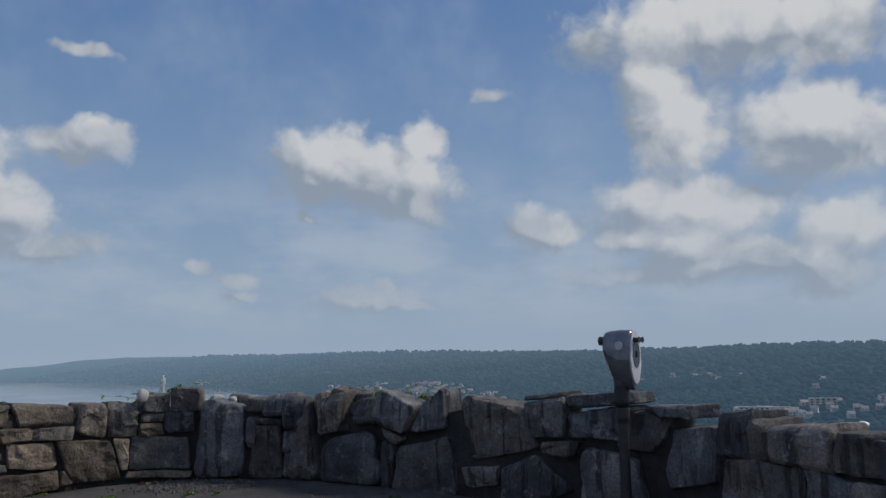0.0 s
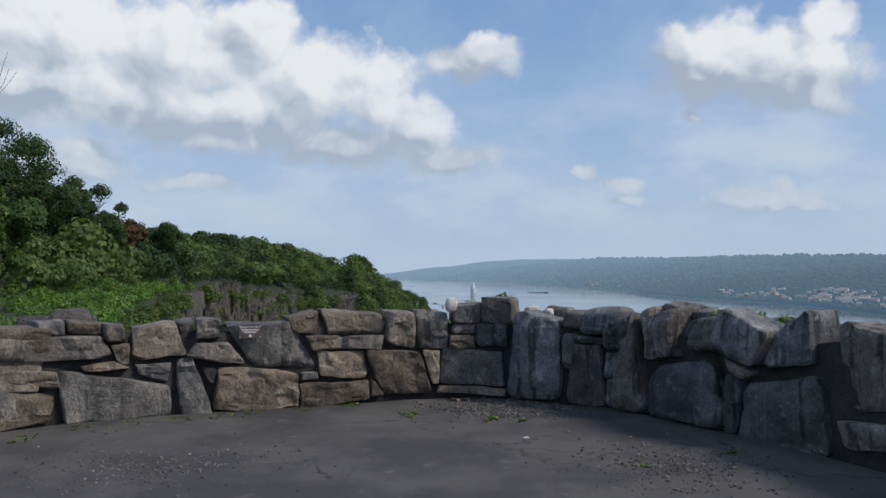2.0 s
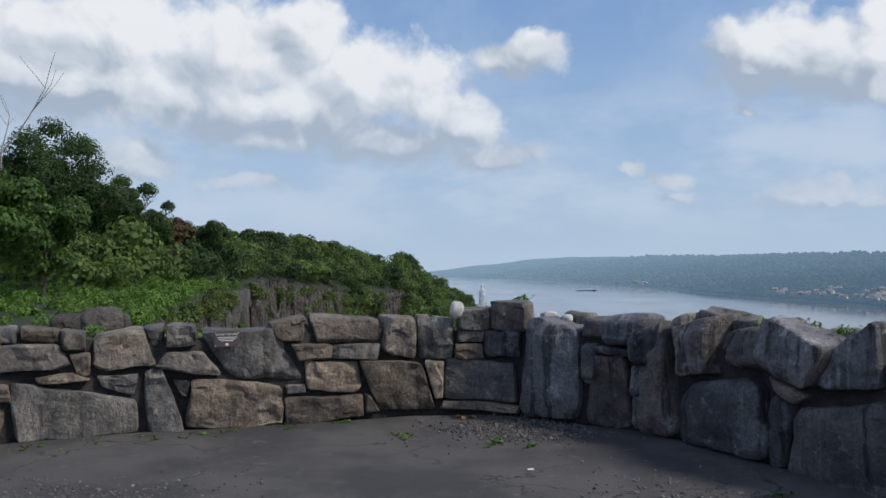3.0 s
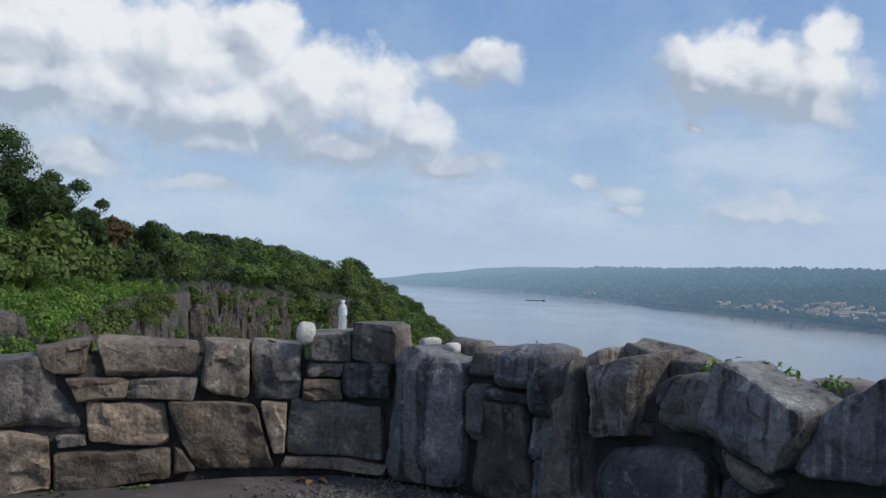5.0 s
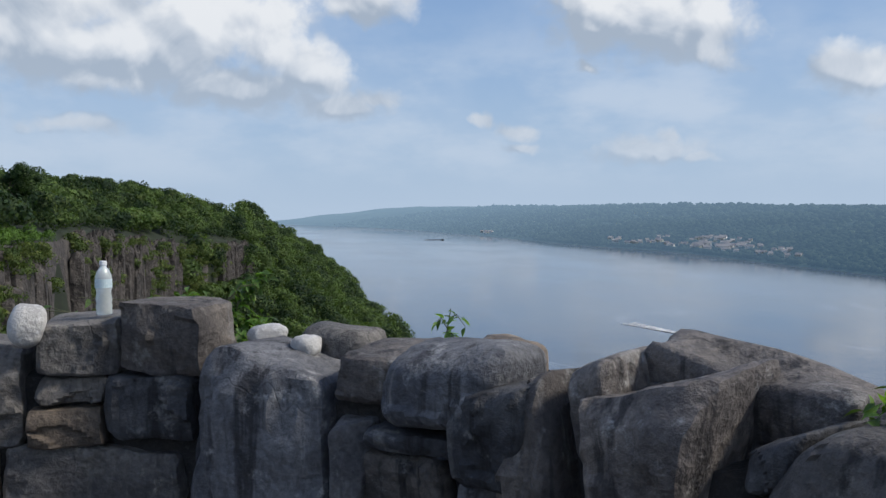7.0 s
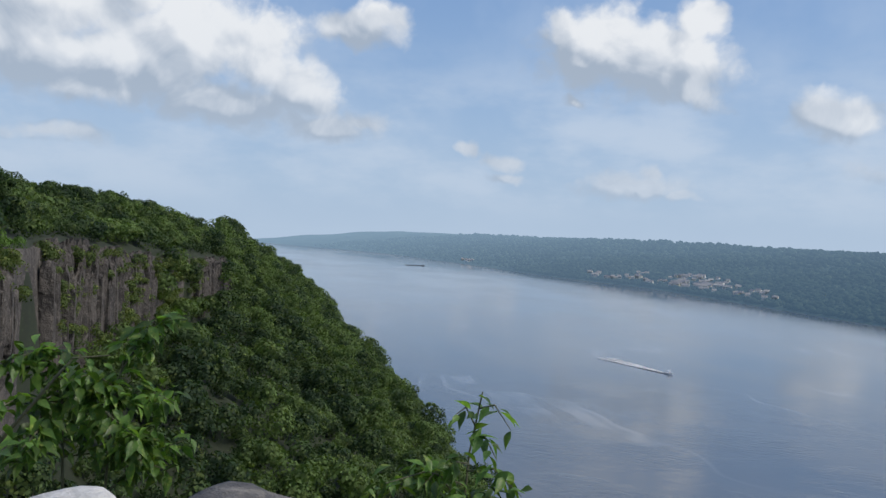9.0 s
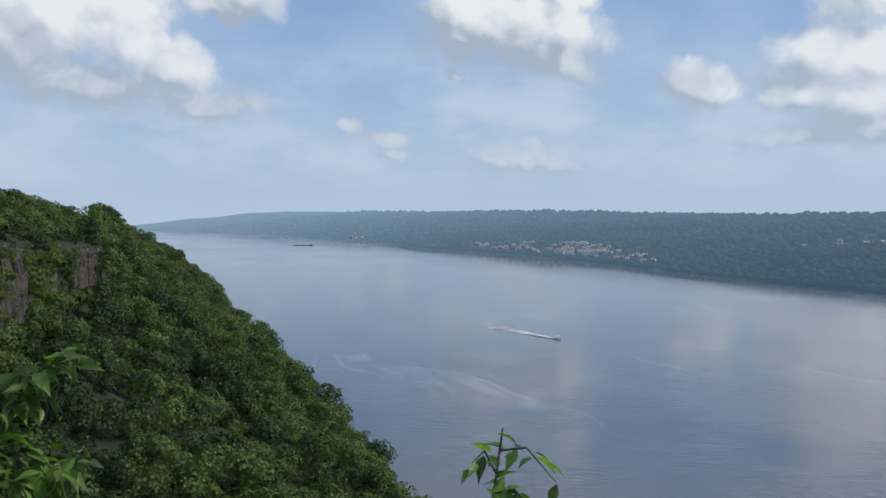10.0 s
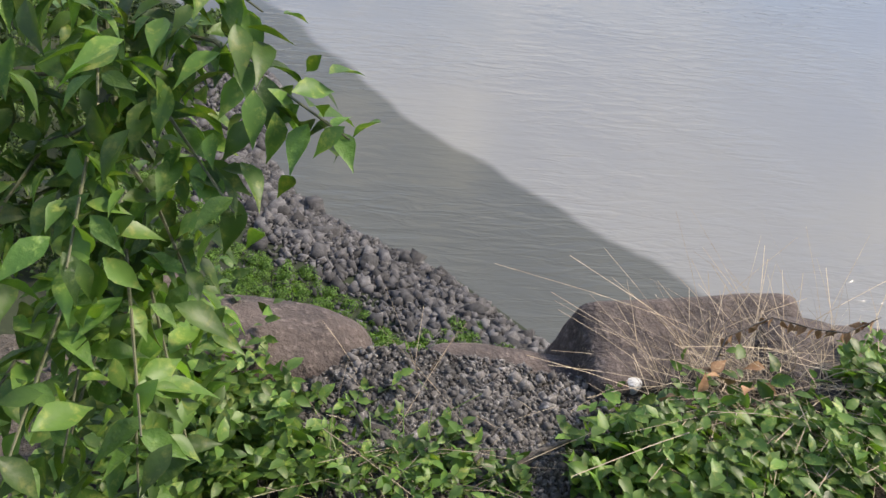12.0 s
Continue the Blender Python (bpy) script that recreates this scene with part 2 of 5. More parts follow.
col = n.mix(n.math("MULTIPLY", n.ramp(grit, 0.55, 0.75), 0.55), col, (0.20, 0.19, 0.185))
split = n.add("ShaderNodeTexVoronoi", feature="DISTANCE_TO_EDGE")
split.inputs["Scale"].default_value = 0.75
n.put(split.inputs["Vector"], n.vec("ADD", where, n.vec("MULTIPLY", n.noise(where, 2.2, 4.0, 0.65, "Color"), (0.7, 0.7, 0.0))))
crack = n.math("MULTIPLY", n.ramp(split.outputs["Distance"], 0.012, 0.0), n.ramp(patch, 0.45, 0.6))
col = n.mix(crack, col, (0.02, 0.02, 0.018))
n.put(b.inputs["Base Color"], col)
n.put(b.inputs["Roughness"], n.ramp(grit, 0.3, 0.7, 0.75, 0.95))
b.inputs["Specular IOR Level"].default_value = 0.3
bp = n.add("ShaderNodeBump")
bp.inputs["Strength"].default_value, bp.inputs["Distance"].default_value = 0.5, 0.008
n.put(bp.inputs["Height"], n.math("SUBTRACT", n.math("ADD", grit, patch), crack))
n.put(b.inputs["Normal"], bp.outputs[0])
SOIL = material("forest_soil", ((0.010, 0.015, 0.007), (0.017, 0.026, 0.010), (0.030, 0.040, 0.016)), 0.95, 0.08, 0.3, 1.5, coords="World")
CLIFF = material("cliff_rock", ((0.026, 0.023, 0.022), (0.072, 0.063, 0.057), (0.14, 0.125, 0.11)), 0.9, 0.25, 0.8, 1.2, coords="World", bump_distance=0.5)
TALUS = material("talus_rock", ((0.034, 0.032, 0.034), (0.075, 0.072, 0.074), (0.16, 0.155, 0.155)), 0.9, 1.0, 0.4, 9.0, island=0.6)
# broad pale patches in the colour stand in for sunlit parts of the slope
FOLIAGE = material("slope_foliage", ((0.020, 0.043, 0.018), (0.090, 0.142, 0.040), (0.15, 0.195, 0.055)), 0.7, 0.035, 0.0, 0.4, spread=(0.40, 0.60), island=0.35, coords="World", spec=0.3, through_light=(1.3, 1.4, 0.6))
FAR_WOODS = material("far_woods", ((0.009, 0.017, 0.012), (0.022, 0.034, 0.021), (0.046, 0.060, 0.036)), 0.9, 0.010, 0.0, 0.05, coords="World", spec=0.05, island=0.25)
n = Nodes(FAR_WOODS.node_tree)
b = FAR_WOODS.node_tree.nodes["Principled BSDF"]
away = n.vec("LENGTH", n.add("ShaderNodeNewGeometry").outputs["Position"], out=1)      # haze painted as a bluish glow, stronger with distance
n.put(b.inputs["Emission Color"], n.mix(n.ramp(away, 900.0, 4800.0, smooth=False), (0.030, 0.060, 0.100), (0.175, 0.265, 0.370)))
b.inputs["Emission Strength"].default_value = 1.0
BARK = material("bark", ((0.06, 0.05, 0.04), (0.11, 0.09, 0.075), (0.17, 0.15, 0.13)), 0.9, 3.0, 0.6, 30.0)


# ---- plain builders ----
def mesh_from(name, verts, faces, mat, parent=None, label="", smooth=False):
    me = bpy.data.meshes.new(name)
    verts = np.asarray(verts, dtype=np.float32)
    faces = np.asarray(faces, dtype=np.int32)
    me.vertices.add(len(verts))
    me.vertices.foreach_set("co", verts.ravel())
    k = faces.shape[1]
    me.loops.add(faces.size)
    me.loops.foreach_set("vertex_index", faces.ravel())
    me.polygons.add(len(faces))
    me.polygons.foreach_set("loop_start", np.arange(0, faces.size, k, dtype=np.int32))
    me.polygons.foreach_set("loop_total", np.full(len(faces), k, dtype=np.int32))
    if smooth:
        me.polygons.foreach_set("use_smooth", np.ones(len(faces), dtype=bool))
    me.update(calc_edges=True)
    me.materials.append(mat)
    ob = new(name, me)
    if parent:
        ob.parent = parent
    if label:
        ob["label"] = label
    return ob


def part(name, bm, mat, parent=None, label="", smooth=False):
    me = bpy.data.meshes.new(name)
    bm.normal_update()
    if smooth:
        for f in bm.faces:
            f.smooth = True
    bm.to_mesh(me)
    bm.free()
    me.materials.append(mat)
    ob = new(name, me)
    if parent:
        ob.parent = parent
    if label:
        ob["label"] = label
    return ob


def sheet(name, xs, ys, height, mat):
    """A ground sheet over a grid of x and y, with its height from a function of both."""
    X, Y = np.meshgrid(xs, ys)
    Z = height(X, Y)
    n = len(xs)
    i = np.arange(len(ys) - 1)[:, None] * n + np.arange(n - 1)[None, :]
    faces = np.stack([i, i + 1, i + n + 1, i + n], -1).reshape(-1, 4)
    return mesh_from(name, np.stack([X, Y, Z], -1).reshape(-1, 3), faces, mat, smooth=True)


def wobble(x, y, seed=0.0):
    """Cheap smooth noise from a few sines, about -1 to 1."""
    return (np.sin(x * 1.0 + 1.7 * np.sin(y * 0.7 + seed)) + np.sin(y * 1.3 + 1.3 * np.sin(x * 0.9 + 2 + seed)) + np.sin((x + y) * 0.8 + seed * 2)) / 3


# ---- the river bank this side ----
def shore(y):
    return np.interp(y, [-400, 0, 60, 90, 108, 122, 138, 152, 168, 190, 320, 500, 1000, 2600, 5000], [95, 84, 80, 75, 67, 64, 65, 80, 82, 79, 78, 70, 50, -30, -200])


def brink(y):
    """x of the cliff's upper edge."""
    return np.interp(y, [-400, -60, -12, 0, 7, 9.4, 10.4, 13, 18, 55, 114, 182, 226, 330, 450, 1000, 2600, 5000],
                     [2, 6, 5.5, 6.0, 4.6, 2.9, 1.4, -5, -10, -23, -37, -42, -39, -25, -22, -60, -150, -320])


def plateau(y):
    return np.interp(y, [-400, 12, 40, 90, 182, 230, 330, 500, 900, 2600], [-0.35, -0.4, -1.5, -1.8, -3.3, -7, -12, -16, -20, -40])


def land(x, y):
    e, s, p = brink(y), shore(y), plateau(y)
    rough = wobble(x * 0.11, y * 0.09)
    e = e + 1.5 * wobble(y * 0.23, y * 0.11, 3.0) * np.clip((np.abs(y - 6) - 8) / 10, 0, 1)
    drop = np.interp(y, [0, 40, 80, 130, 182, 260, 330, 400, 600], [60, 52, 42, 30, 24, 22, 17, 14, 12])
    up = p + np.clip((e - x) / 26, 0, 1) * np.interp(y, [30, 80, 130, 200, 300, 420, 620], [0, 1.5, 4, 8, 14, 12, 8]) + np.clip((e - x) - 26, 0, 200) * 0.02 * np.clip(y / 60, 0, 1)
    u = np.clip((x - e) / 3.0, 0, 1)
    foot = p - drop
    v = np.clip((x - e - 3.0) / np.maximum(s - e - 3.0, 1), 0, 3)
    slope = foot + (WATER + 0.6 - foot) * (v ** np.interp(y, [40, 90, 150, 220], [0.5, 0.5, 0.7, 0.92]))
    z = np.where(x < e, up, np.where(u < 1, p - drop * u, slope))
    return z + rough * np.clip((x - e - 4) / 10, 0, 1) * 2.0 * np.clip((s - x) / 20, 0, 1)


bank_ys = np.concatenate([np.linspace(-400, -20, 20), np.linspace(-18, 20, 40), np.linspace(21, 420, 240), np.linspace(430, 1100, 90), np.linspace(1150, 4900, 60)])
ts = np.concatenate([-np.geomspace(700, 6, 30), np.linspace(-5, 6, 24), np.linspace(7, 118, 60)])
Yb, Tb = np.meshgrid(bank_ys, ts, indexing="ij")
Eb, Sb = brink(Yb), shore(Yb)
Xb = np.where(Tb < 6, Eb + Tb, Eb + 6 + (Tb - 6) / 112 * (Sb + 12 - Eb - 6))
Zb = land(Xb, Yb)
nb = len(ts)
ib = np.arange(len(bank_ys) - 1)[:, None] * nb + np.arange(nb - 1)[None, :]
ground = mesh_from("ground", np.stack([Xb, Yb, Zb], -1).reshape(-1, 3), np.stack([ib, ib + nb, ib + nb + 1, ib + 1], -1).reshape(-1, 4), SOIL, smooth=True)
tagged(ground, "steep soil and rock river bank below a cliff", "ground", kind="structure")

# ---- the river ----
WATER_M = bpy.data.materials.new("river_water")
WATER_M.use_nodes = True
n = Nodes(WATER_M.node_tree)
b = WATER_M.node_tree.nodes["Principled BSDF"]
at = n.add("ShaderNodeNewGeometry").outputs["Position"]
silt = n.ramp(n.noise(n.vec("MULTIPLY", at, (1, 0.5, 1)), 0.006, 3.0), 0.35, 0.65)
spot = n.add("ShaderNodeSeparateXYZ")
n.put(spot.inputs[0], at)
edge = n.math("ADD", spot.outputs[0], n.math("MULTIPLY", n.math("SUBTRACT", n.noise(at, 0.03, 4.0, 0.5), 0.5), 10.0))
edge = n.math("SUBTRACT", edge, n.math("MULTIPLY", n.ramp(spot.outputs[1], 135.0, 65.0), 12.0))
inner = n.math("MULTIPLY", n.ramp(edge, 104.0, 101.0), n.ramp(spot.outputs[1], 235.0, 195.0))      # darker, duller colour in a band along the near shore
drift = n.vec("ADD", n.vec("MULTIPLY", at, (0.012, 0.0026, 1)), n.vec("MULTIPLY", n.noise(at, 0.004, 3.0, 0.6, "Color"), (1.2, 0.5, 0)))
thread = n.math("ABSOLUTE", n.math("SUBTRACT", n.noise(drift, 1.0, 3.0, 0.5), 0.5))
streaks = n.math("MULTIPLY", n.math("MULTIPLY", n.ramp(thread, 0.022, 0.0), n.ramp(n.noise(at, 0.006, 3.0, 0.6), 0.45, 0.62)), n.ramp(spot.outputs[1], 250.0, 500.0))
col = n.mix(silt, (0.090, 0.118, 0.158), (0.140, 0.152, 0.168))
col = n.mix(n.ramp(n.vec("LENGTH", at, out=1), 420.0, 150.0), col, (0.185, 0.185, 0.178))      # paler and greyer towards the lookout
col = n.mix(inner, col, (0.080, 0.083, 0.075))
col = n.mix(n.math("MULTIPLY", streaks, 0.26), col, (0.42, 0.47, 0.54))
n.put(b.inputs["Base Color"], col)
n.put(b.inputs["Roughness"], n.math("ADD", 0.07, n.math("MULTIPLY", silt, 0.05)))
b.inputs["IOR"].default_value = 1.36
bp = n.add("ShaderNodeBump")
bp.inputs["Strength"].default_value, bp.inputs["Distance"].default_value = 0.9, 0.6
turned = n.add("ShaderNodeVectorRotate", rotation_type="Z_AXIS")
n.put(turned.inputs["Vector"], at)
turned.inputs["Angle"].default_value = radians(35)
wave = n.noise(n.vec("MULTIPLY", turned.outputs[0], (0.20, 0.75, 1)), 0.6, 3.0, 0.55, distortion=0.5)
gust = n.ramp(n.noise(at, 0.02, 2.0, 0.5), 0.40, 0.62, 0.22, 1.0)
near = n.ramp(n.vec("LENGTH", at, out=1), 700.0, 150.0, 0.05, 1.0)      # long swell alone further out
n.put(bp.inputs["Height"], n.math("MULTIPLY", n.math("MULTIPLY", wave, gust), near))
n.put(b.inputs["Normal"], bp.outputs[0])
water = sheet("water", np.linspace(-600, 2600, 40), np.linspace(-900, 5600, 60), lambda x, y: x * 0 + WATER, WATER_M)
tagged(water, "wide calm grey-blue river with soft ripples", "river", kind="structure")


# ---- the far bank ----
def far_shore(y):
    return np.interp(y, [-900, 300, 480, 610, 700, 900, 1500, 1700, 2000, 2800, 3570, 4030, 4650, 5600], [1050, 960, 923, 880, 843, 812, 795, 790, 690, 583, 438, 270, -64, -700])


def hills(x, y):
    d = x - far_shore(y)
    r = np.hypot(x, y)
    crest = np.clip(d / 900, 0, 1) ** 0.8
    z = WATER + 1.2 + crest * 96 + 7 * wobble(x * 0.004, y * 0.0035) * np.clip(d / 500, 0, 1) + 3 * wobble(x * 0.02, y * 0.017, 1.0) * np.clip(d / 200, 0, 1)
    return np.where(d < 0, WATER - 3, z)


far_ys = np.concatenate([np.linspace(-900, 2400, 110), np.linspace(2440, 4980, 70)])
far_ds = np.concatenate([[-20], np.linspace(0, 300, 24), np.linspace(320, 1500, 44)])
Yf, Df = np.meshgrid(far_ys, far_ds, indexing="ij")
Xf = far_shore(Yf) + Df
Zf = hills(Xf, Yf)
nf = len(far_ds)
i_f = np.arange(len(far_ys) - 1)[:, None] * nf + np.arange(nf - 1)[None, :]
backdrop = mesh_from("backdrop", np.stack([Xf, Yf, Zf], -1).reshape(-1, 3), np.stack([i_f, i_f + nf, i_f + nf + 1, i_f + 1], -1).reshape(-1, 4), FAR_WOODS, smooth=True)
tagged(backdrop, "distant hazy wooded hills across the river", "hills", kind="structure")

# ---- the lookout: stone wall ----
WALL = ((-6.5, 5.2), (-4.6, 6.75), (-3.65, 7.5), (-2.65, 7.92), (-1.3, 8.36), (-0.3, 8.68), (0.45, 8.74), (0.82, 8.62), (1.12, 8.36), (1.42, 8.17),
        (1.8, 7.94), (2.12, 7.52), (2.38, 7.03), (2.64, 6.52), (2.9, 6.0), (3.2, 5.2), (3.55, 4.3), (3.75, 3.4), (3.75, 2.4), (3.5, 1.2), (2.9, -0.2))
wp = np.array(WALL)
wl = np.concatenate([[0], np.cumsum(np.hypot(*np.diff(wp, axis=0).T))])
ds = np.linspace(0, wl[-1], 200)


def wall_line(s):
    x, y = np.interp(s, wl, wp[:, 0]), np.interp(s, wl, wp[:, 1])
    a, c = max(s - 0.15, 0), min(s + 0.15, wl[-1])
    tx, ty = np.interp(c, wl, wp[:, 0]) - np.interp(a, wl, wp[:, 0]), np.interp(c, wl, wp[:, 1]) - np.interp(a, wl, wp[:, 1])
    q = math.hypot(tx, ty)
    return x, y, -ty / q, tx / q          # place, outward normal (away from the paving)


def wall_top(s):
    return 0.93 + 0.05 * math.sin(s * 2.1) + 0.03 * math.sin(s * 5.3)


rim = [wall_line(q)[:2] for q in ds] + [(2.9, -9.0), (-10.0, -9.0), (-10.0, 2.5)]
rim = [Vector((x, y)) for x, y in rim]
hub, rings = Vector((-1.5, -3.5)), 26
pv = [(*(hub.lerp(p, max(q, 0.004) / rings)),) for q in range(rings + 1) for p in rim]
pv = [(x, y, 0.012 + 0.010 * float(wobble(x * 1.1, y * 0.9)) + 0.004 * float(wobble(x * 4.1, y * 3.9))) for x, y in pv]
pf = [(q * len(rim) + j, (q + 1) * len(rim) + j, (q + 1) * len(rim) + (j + 1) % len(rim), q * len(rim) + (j + 1) % len(rim)) for q in range(rings) for j in range(len(rim))]
paving = mesh_from("pavement", pv, [f[::-1] for f in pf], ASPHALT, smooth=True)
tagged(paving, "worn dark grey asphalt with cracks and loose gravel", "pavement", kind="structure")

core_v, core_f = [], []
for s in ds:
    x, y, nx, ny = wall_line(s)
    h = wall_top(s) - 0.06
    core_v += [(x + nx * 0.05, y + ny * 0.05, -0.1), (x + nx * 0.05, y + ny * 0.05, h), (x + nx * 0.38, y + ny * 0.38, h), (x + nx * 0.38, y + ny * 0.38, -0.6)]
for j in range(len(ds) - 1):
    for q in range(3):
        core_f.append((4 * j + q, 4 * j + 4 + q, 4 * j + 5 + q, 4 * j + 1 + q))
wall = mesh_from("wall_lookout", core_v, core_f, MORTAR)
tagged(wall, "waist-high dry-laid wall of dark weathered basalt stones", "wall", kind="structure")

stone_rng = random.Random(7)


def stone(a, b, c, d, depth=None, proud=0.0, soft=16.0):
    """One wall stone from its four face corners (along the wall, height): upper left, upper right, lower right, lower left."""
    top = max(a[1], b[1]) > wall_top((a[0] + b[0]) / 2) - 0.12
    depth = depth or (0.42 if top else 0.2)
    r = stone_rng.random
    shift = Vector((r() * 50, r() * 50, r() * 50))
    n = 13 if 5.0 < a[0] < 12.2 else 8
    proud = proud + r() * 0.05
    bm = bmesh.new()
    bmesh.ops.create_cube(bm, size=2.0)
    bmesh.ops.subdivide_edges(bm, edges=bm.edges[:], cuts=n, use_grid_fill=True)
    size = max(b[0] - a[0], c[0] - d[0]), max(a[1] - d[1], b[1] - c[1])
    gap = 0.006 if a[0] > 8.4 else 0.002
    lean = (r() - 0.5) * 0.05
    face_tilt = (r() - 0.5) * 0.06
    cuts = []                             # planes that break off the corners and edges
    for _ in range(9 if soft > 4.2 else 0):
        flat_way = Vector((r() - 0.5, -0.15 - 0.5 * r(), r() - 0.5)).normalized()
        cuts.append((flat_way, sum(abs(c) for c in flat_way) * (0.80 + 0.17 * r())))
    for v in bm.verts:
        for flat_way, far in cuts:
            over = v.co.dot(flat_way) - far
            if over > 0:
                v.co -= flat_way * over
        u, w, q = v.co.x, v.co.y, v.co.z
        k = min(1.0, (abs(u) ** soft + abs(w) ** soft + abs(q) ** soft) ** (-1 / soft))
        u, w, q = u * k, w * k, q * k
        uu, qq = (u + 1) / 2, (q + 1) / 2
        lo = (d[0] + (c[0] - d[0]) * uu, d[1] + (c[1] - d[1]) * uu)
        hi = (a[0] + (b[0] - a[0]) * uu, a[1] + (b[1] - a[1]) * uu)
        s, z = lo[0] + (hi[0] - lo[0]) * qq, lo[1] + (hi[1] - lo[1]) * qq
        s -= gap * u
        z -= gap * q
        out = -proud + (w + 1) / 2 * depth + face_tilt * u * 0.5 + lean * q * 0.5
        at = Vector((s, z, out))
        m = noise.noise_vector(at * 2.6 + shift) * 0.026 + noise.noise_vector(at * 8.0 + shift) * 0.012
        chip = noise.cell(at * 5.0 + noise.noise_vector(at * 3.0 + shift) * 1.2 + shift)      # broken facets
        m.z += chip * 0.012
        m += noise.noise_vector(at * 19.0 + shift) * 0.005
        s, z, out = s + m.x * min(1, size[0] * 3), z + m.y * min(1, size[1] * 3), out + m.z * 1.3
        x, y, nx, ny = wall_line(min(max(s, 0.0), wl[-1]))
        v.co = (x + nx * out, y + ny * out, z)
    bmesh.ops.recalc_face_normals(bm, faces=bm.faces)
    bm.normal_update()
    for e in bm.edges:
        if e.calc_face_angle(0.0) > 0.42:
            e.smooth = False
    ob = part("stone", bm, DARK_STONE if a[0] > 8.4 or (a[0] > 8.0 and a[1] > 0.8) else STONE, wall, smooth=True)
    return ob


stone((2.99, 0.49), (3.61, 0.31), (3.55, 0.03), (2.99, 0.02))
stone((3.63, 0.54), (4.66, 0.34), (4.70, 0.03), (3.69, 0.01))
stone((2.90, 0.91), (4.02, 0.85), (4.15, 0.63), (2.90, 0.67))
stone((2.99, 0.63), (3.62, 0.52), (3.66, 0.34), (2.99, 0.49))
stone((3.84, 0.57), (4.13, 0.60), (4.29, 0.52), (3.89, 0.50))
stone((4.10, 0.76), (4.28, 0.76), (4.28, 0.57), (4.18, 0.55))
stone((3.72, 1.02), (4.03, 0.98), (4.03, 0.86), (3.72, 0.89))
stone((4.04, 0.98), (4.24, 0.96), (4.25, 0.78), (4.05, 0.80))
stone((2.99, 0.99), (3.44, 0.98), (3.44, 0.89), (2.99, 0.92))
stone((3.45, 1.02), (3.70, 1.02), (3.71, 0.88), (3.46, 0.89))
stone((4.30, 0.93), (4.72, 0.97), (4.86, 0.63), (4.31, 0.58))
stone((4.73, 0.97), (4.91, 0.98), (4.90, 0.82), (4.81, 0.79))
stone((4.93, 0.99), (5.19, 0.98), (5.20, 0.80), (4.93, 0.77))
stone((4.92, 0.73), (5.25, 0.74), (5.42, 0.50), (4.83, 0.59))
stone((5.23, 0.92), (5.97, 0.92), (6.19, 0.41), (5.51, 0.47))
stone((4.33, 0.56), (4.70, 0.56), (4.66, 0.36), (4.38, 0.45))
stone((4.73, 0.59), (4.90, 0.59), (5.10, 0.00), (4.78, -0.03))
stone((4.98, 0.49), (5.14, 0.48), (5.10, 0.29), (5.04, 0.34))
stone((5.15, 0.48), (5.99, 0.39), (5.99, -0.03), (5.10, 0.05))
stone((6.00, 0.27), (6.77, 0.25), (6.77, 0.03), (6.00, -0.02))
stone((6.01, 0.38), (6.20, 0.38), (6.21, 0.29), (6.02, 0.29))
stone((5.88, 0.98), (6.21, 1.04), (6.19, 0.80), (5.93, 0.80))
stone((6.06, 0.78), (6.48, 0.76), (6.46, 0.60), (6.15, 0.60))
stone((6.49, 0.75), (6.96, 0.75), (6.93, 0.58), (6.47, 0.61))
stone((6.24, 1.05), (6.98, 0.99), (6.93, 0.76), (6.33, 0.77))
stone((7.00, 1.01), (7.31, 1.00), (7.31, 0.60), (6.97, 0.63))
stone((7.33, 1.02), (7.71, 0.98), (7.68, 0.57), (7.33, 0.58))
stone((6.20, 0.60), (6.72, 0.58), (6.79, 0.26), (6.22, 0.33))
stone((6.74, 0.58), (7.36, 0.56), (7.50, 0.06), (6.94, 0.09))
stone((6.79, 0.25), (6.84, 0.23), (6.94, 0.08), (6.79, 0.06))
stone((7.39, 0.56), (7.60, 0.56), (7.58, 0.18), (7.50, 0.18))
stone((7.62, 0.57), (8.30, 0.55), (8.37, 0.14), (7.58, 0.18))
stone((7.73, 0.74), (8.00, 0.73), (8.00, 0.57), (7.71, 0.57))
stone((7.75, 1.07), (8.06, 1.09), (8.06, 0.86), (7.74, 0.86))
stone((7.74, 0.85), (8.02, 0.85), (8.00, 0.74), (7.72, 0.74))
stone((8.07, 1.16), (8.43, 1.15), (8.44, 0.87), (8.07, 0.88), depth=0.28)
stone((8.02, 0.87), (8.39, 0.86), (8.37, 0.58), (8.01, 0.58))
stone((7.59, 0.16), (8.39, 0.12), (8.36, 0.03), (7.56, 0.07))
stone((12.19, 1.08), (12.99, 0.99), (13.19, 0.57), (12.20, 0.36))
stone((13.01, 1.03), (13.49, 1.11), (13.50, 0.70), (13.03, 0.68))
stone((13.53, 0.95), (14.30, 1.04), (14.17, 0.72), (13.52, 0.71))
stone((12.17, 0.33), (12.66, 0.37), (12.65, 0.16), (12.20, 0.10))
stone((12.69, 0.35), (13.16, 0.52), (13.58, 0.20), (12.69, -0.11))
stone((13.22, 0.66), (13.68, 0.68), (13.60, 0.49), (13.21, 0.52))
stone((13.73, 0.64), (14.33, 0.57), (14.44, 0.16), (13.64, 0.00))
stone((14.31, 1.00), (14.69, 0.93), (14.57, 0.61), (14.07, 0.67))
stone((14.70, 0.87), (15.25, 0.93), (15.22, 0.45), (14.55, 0.31))
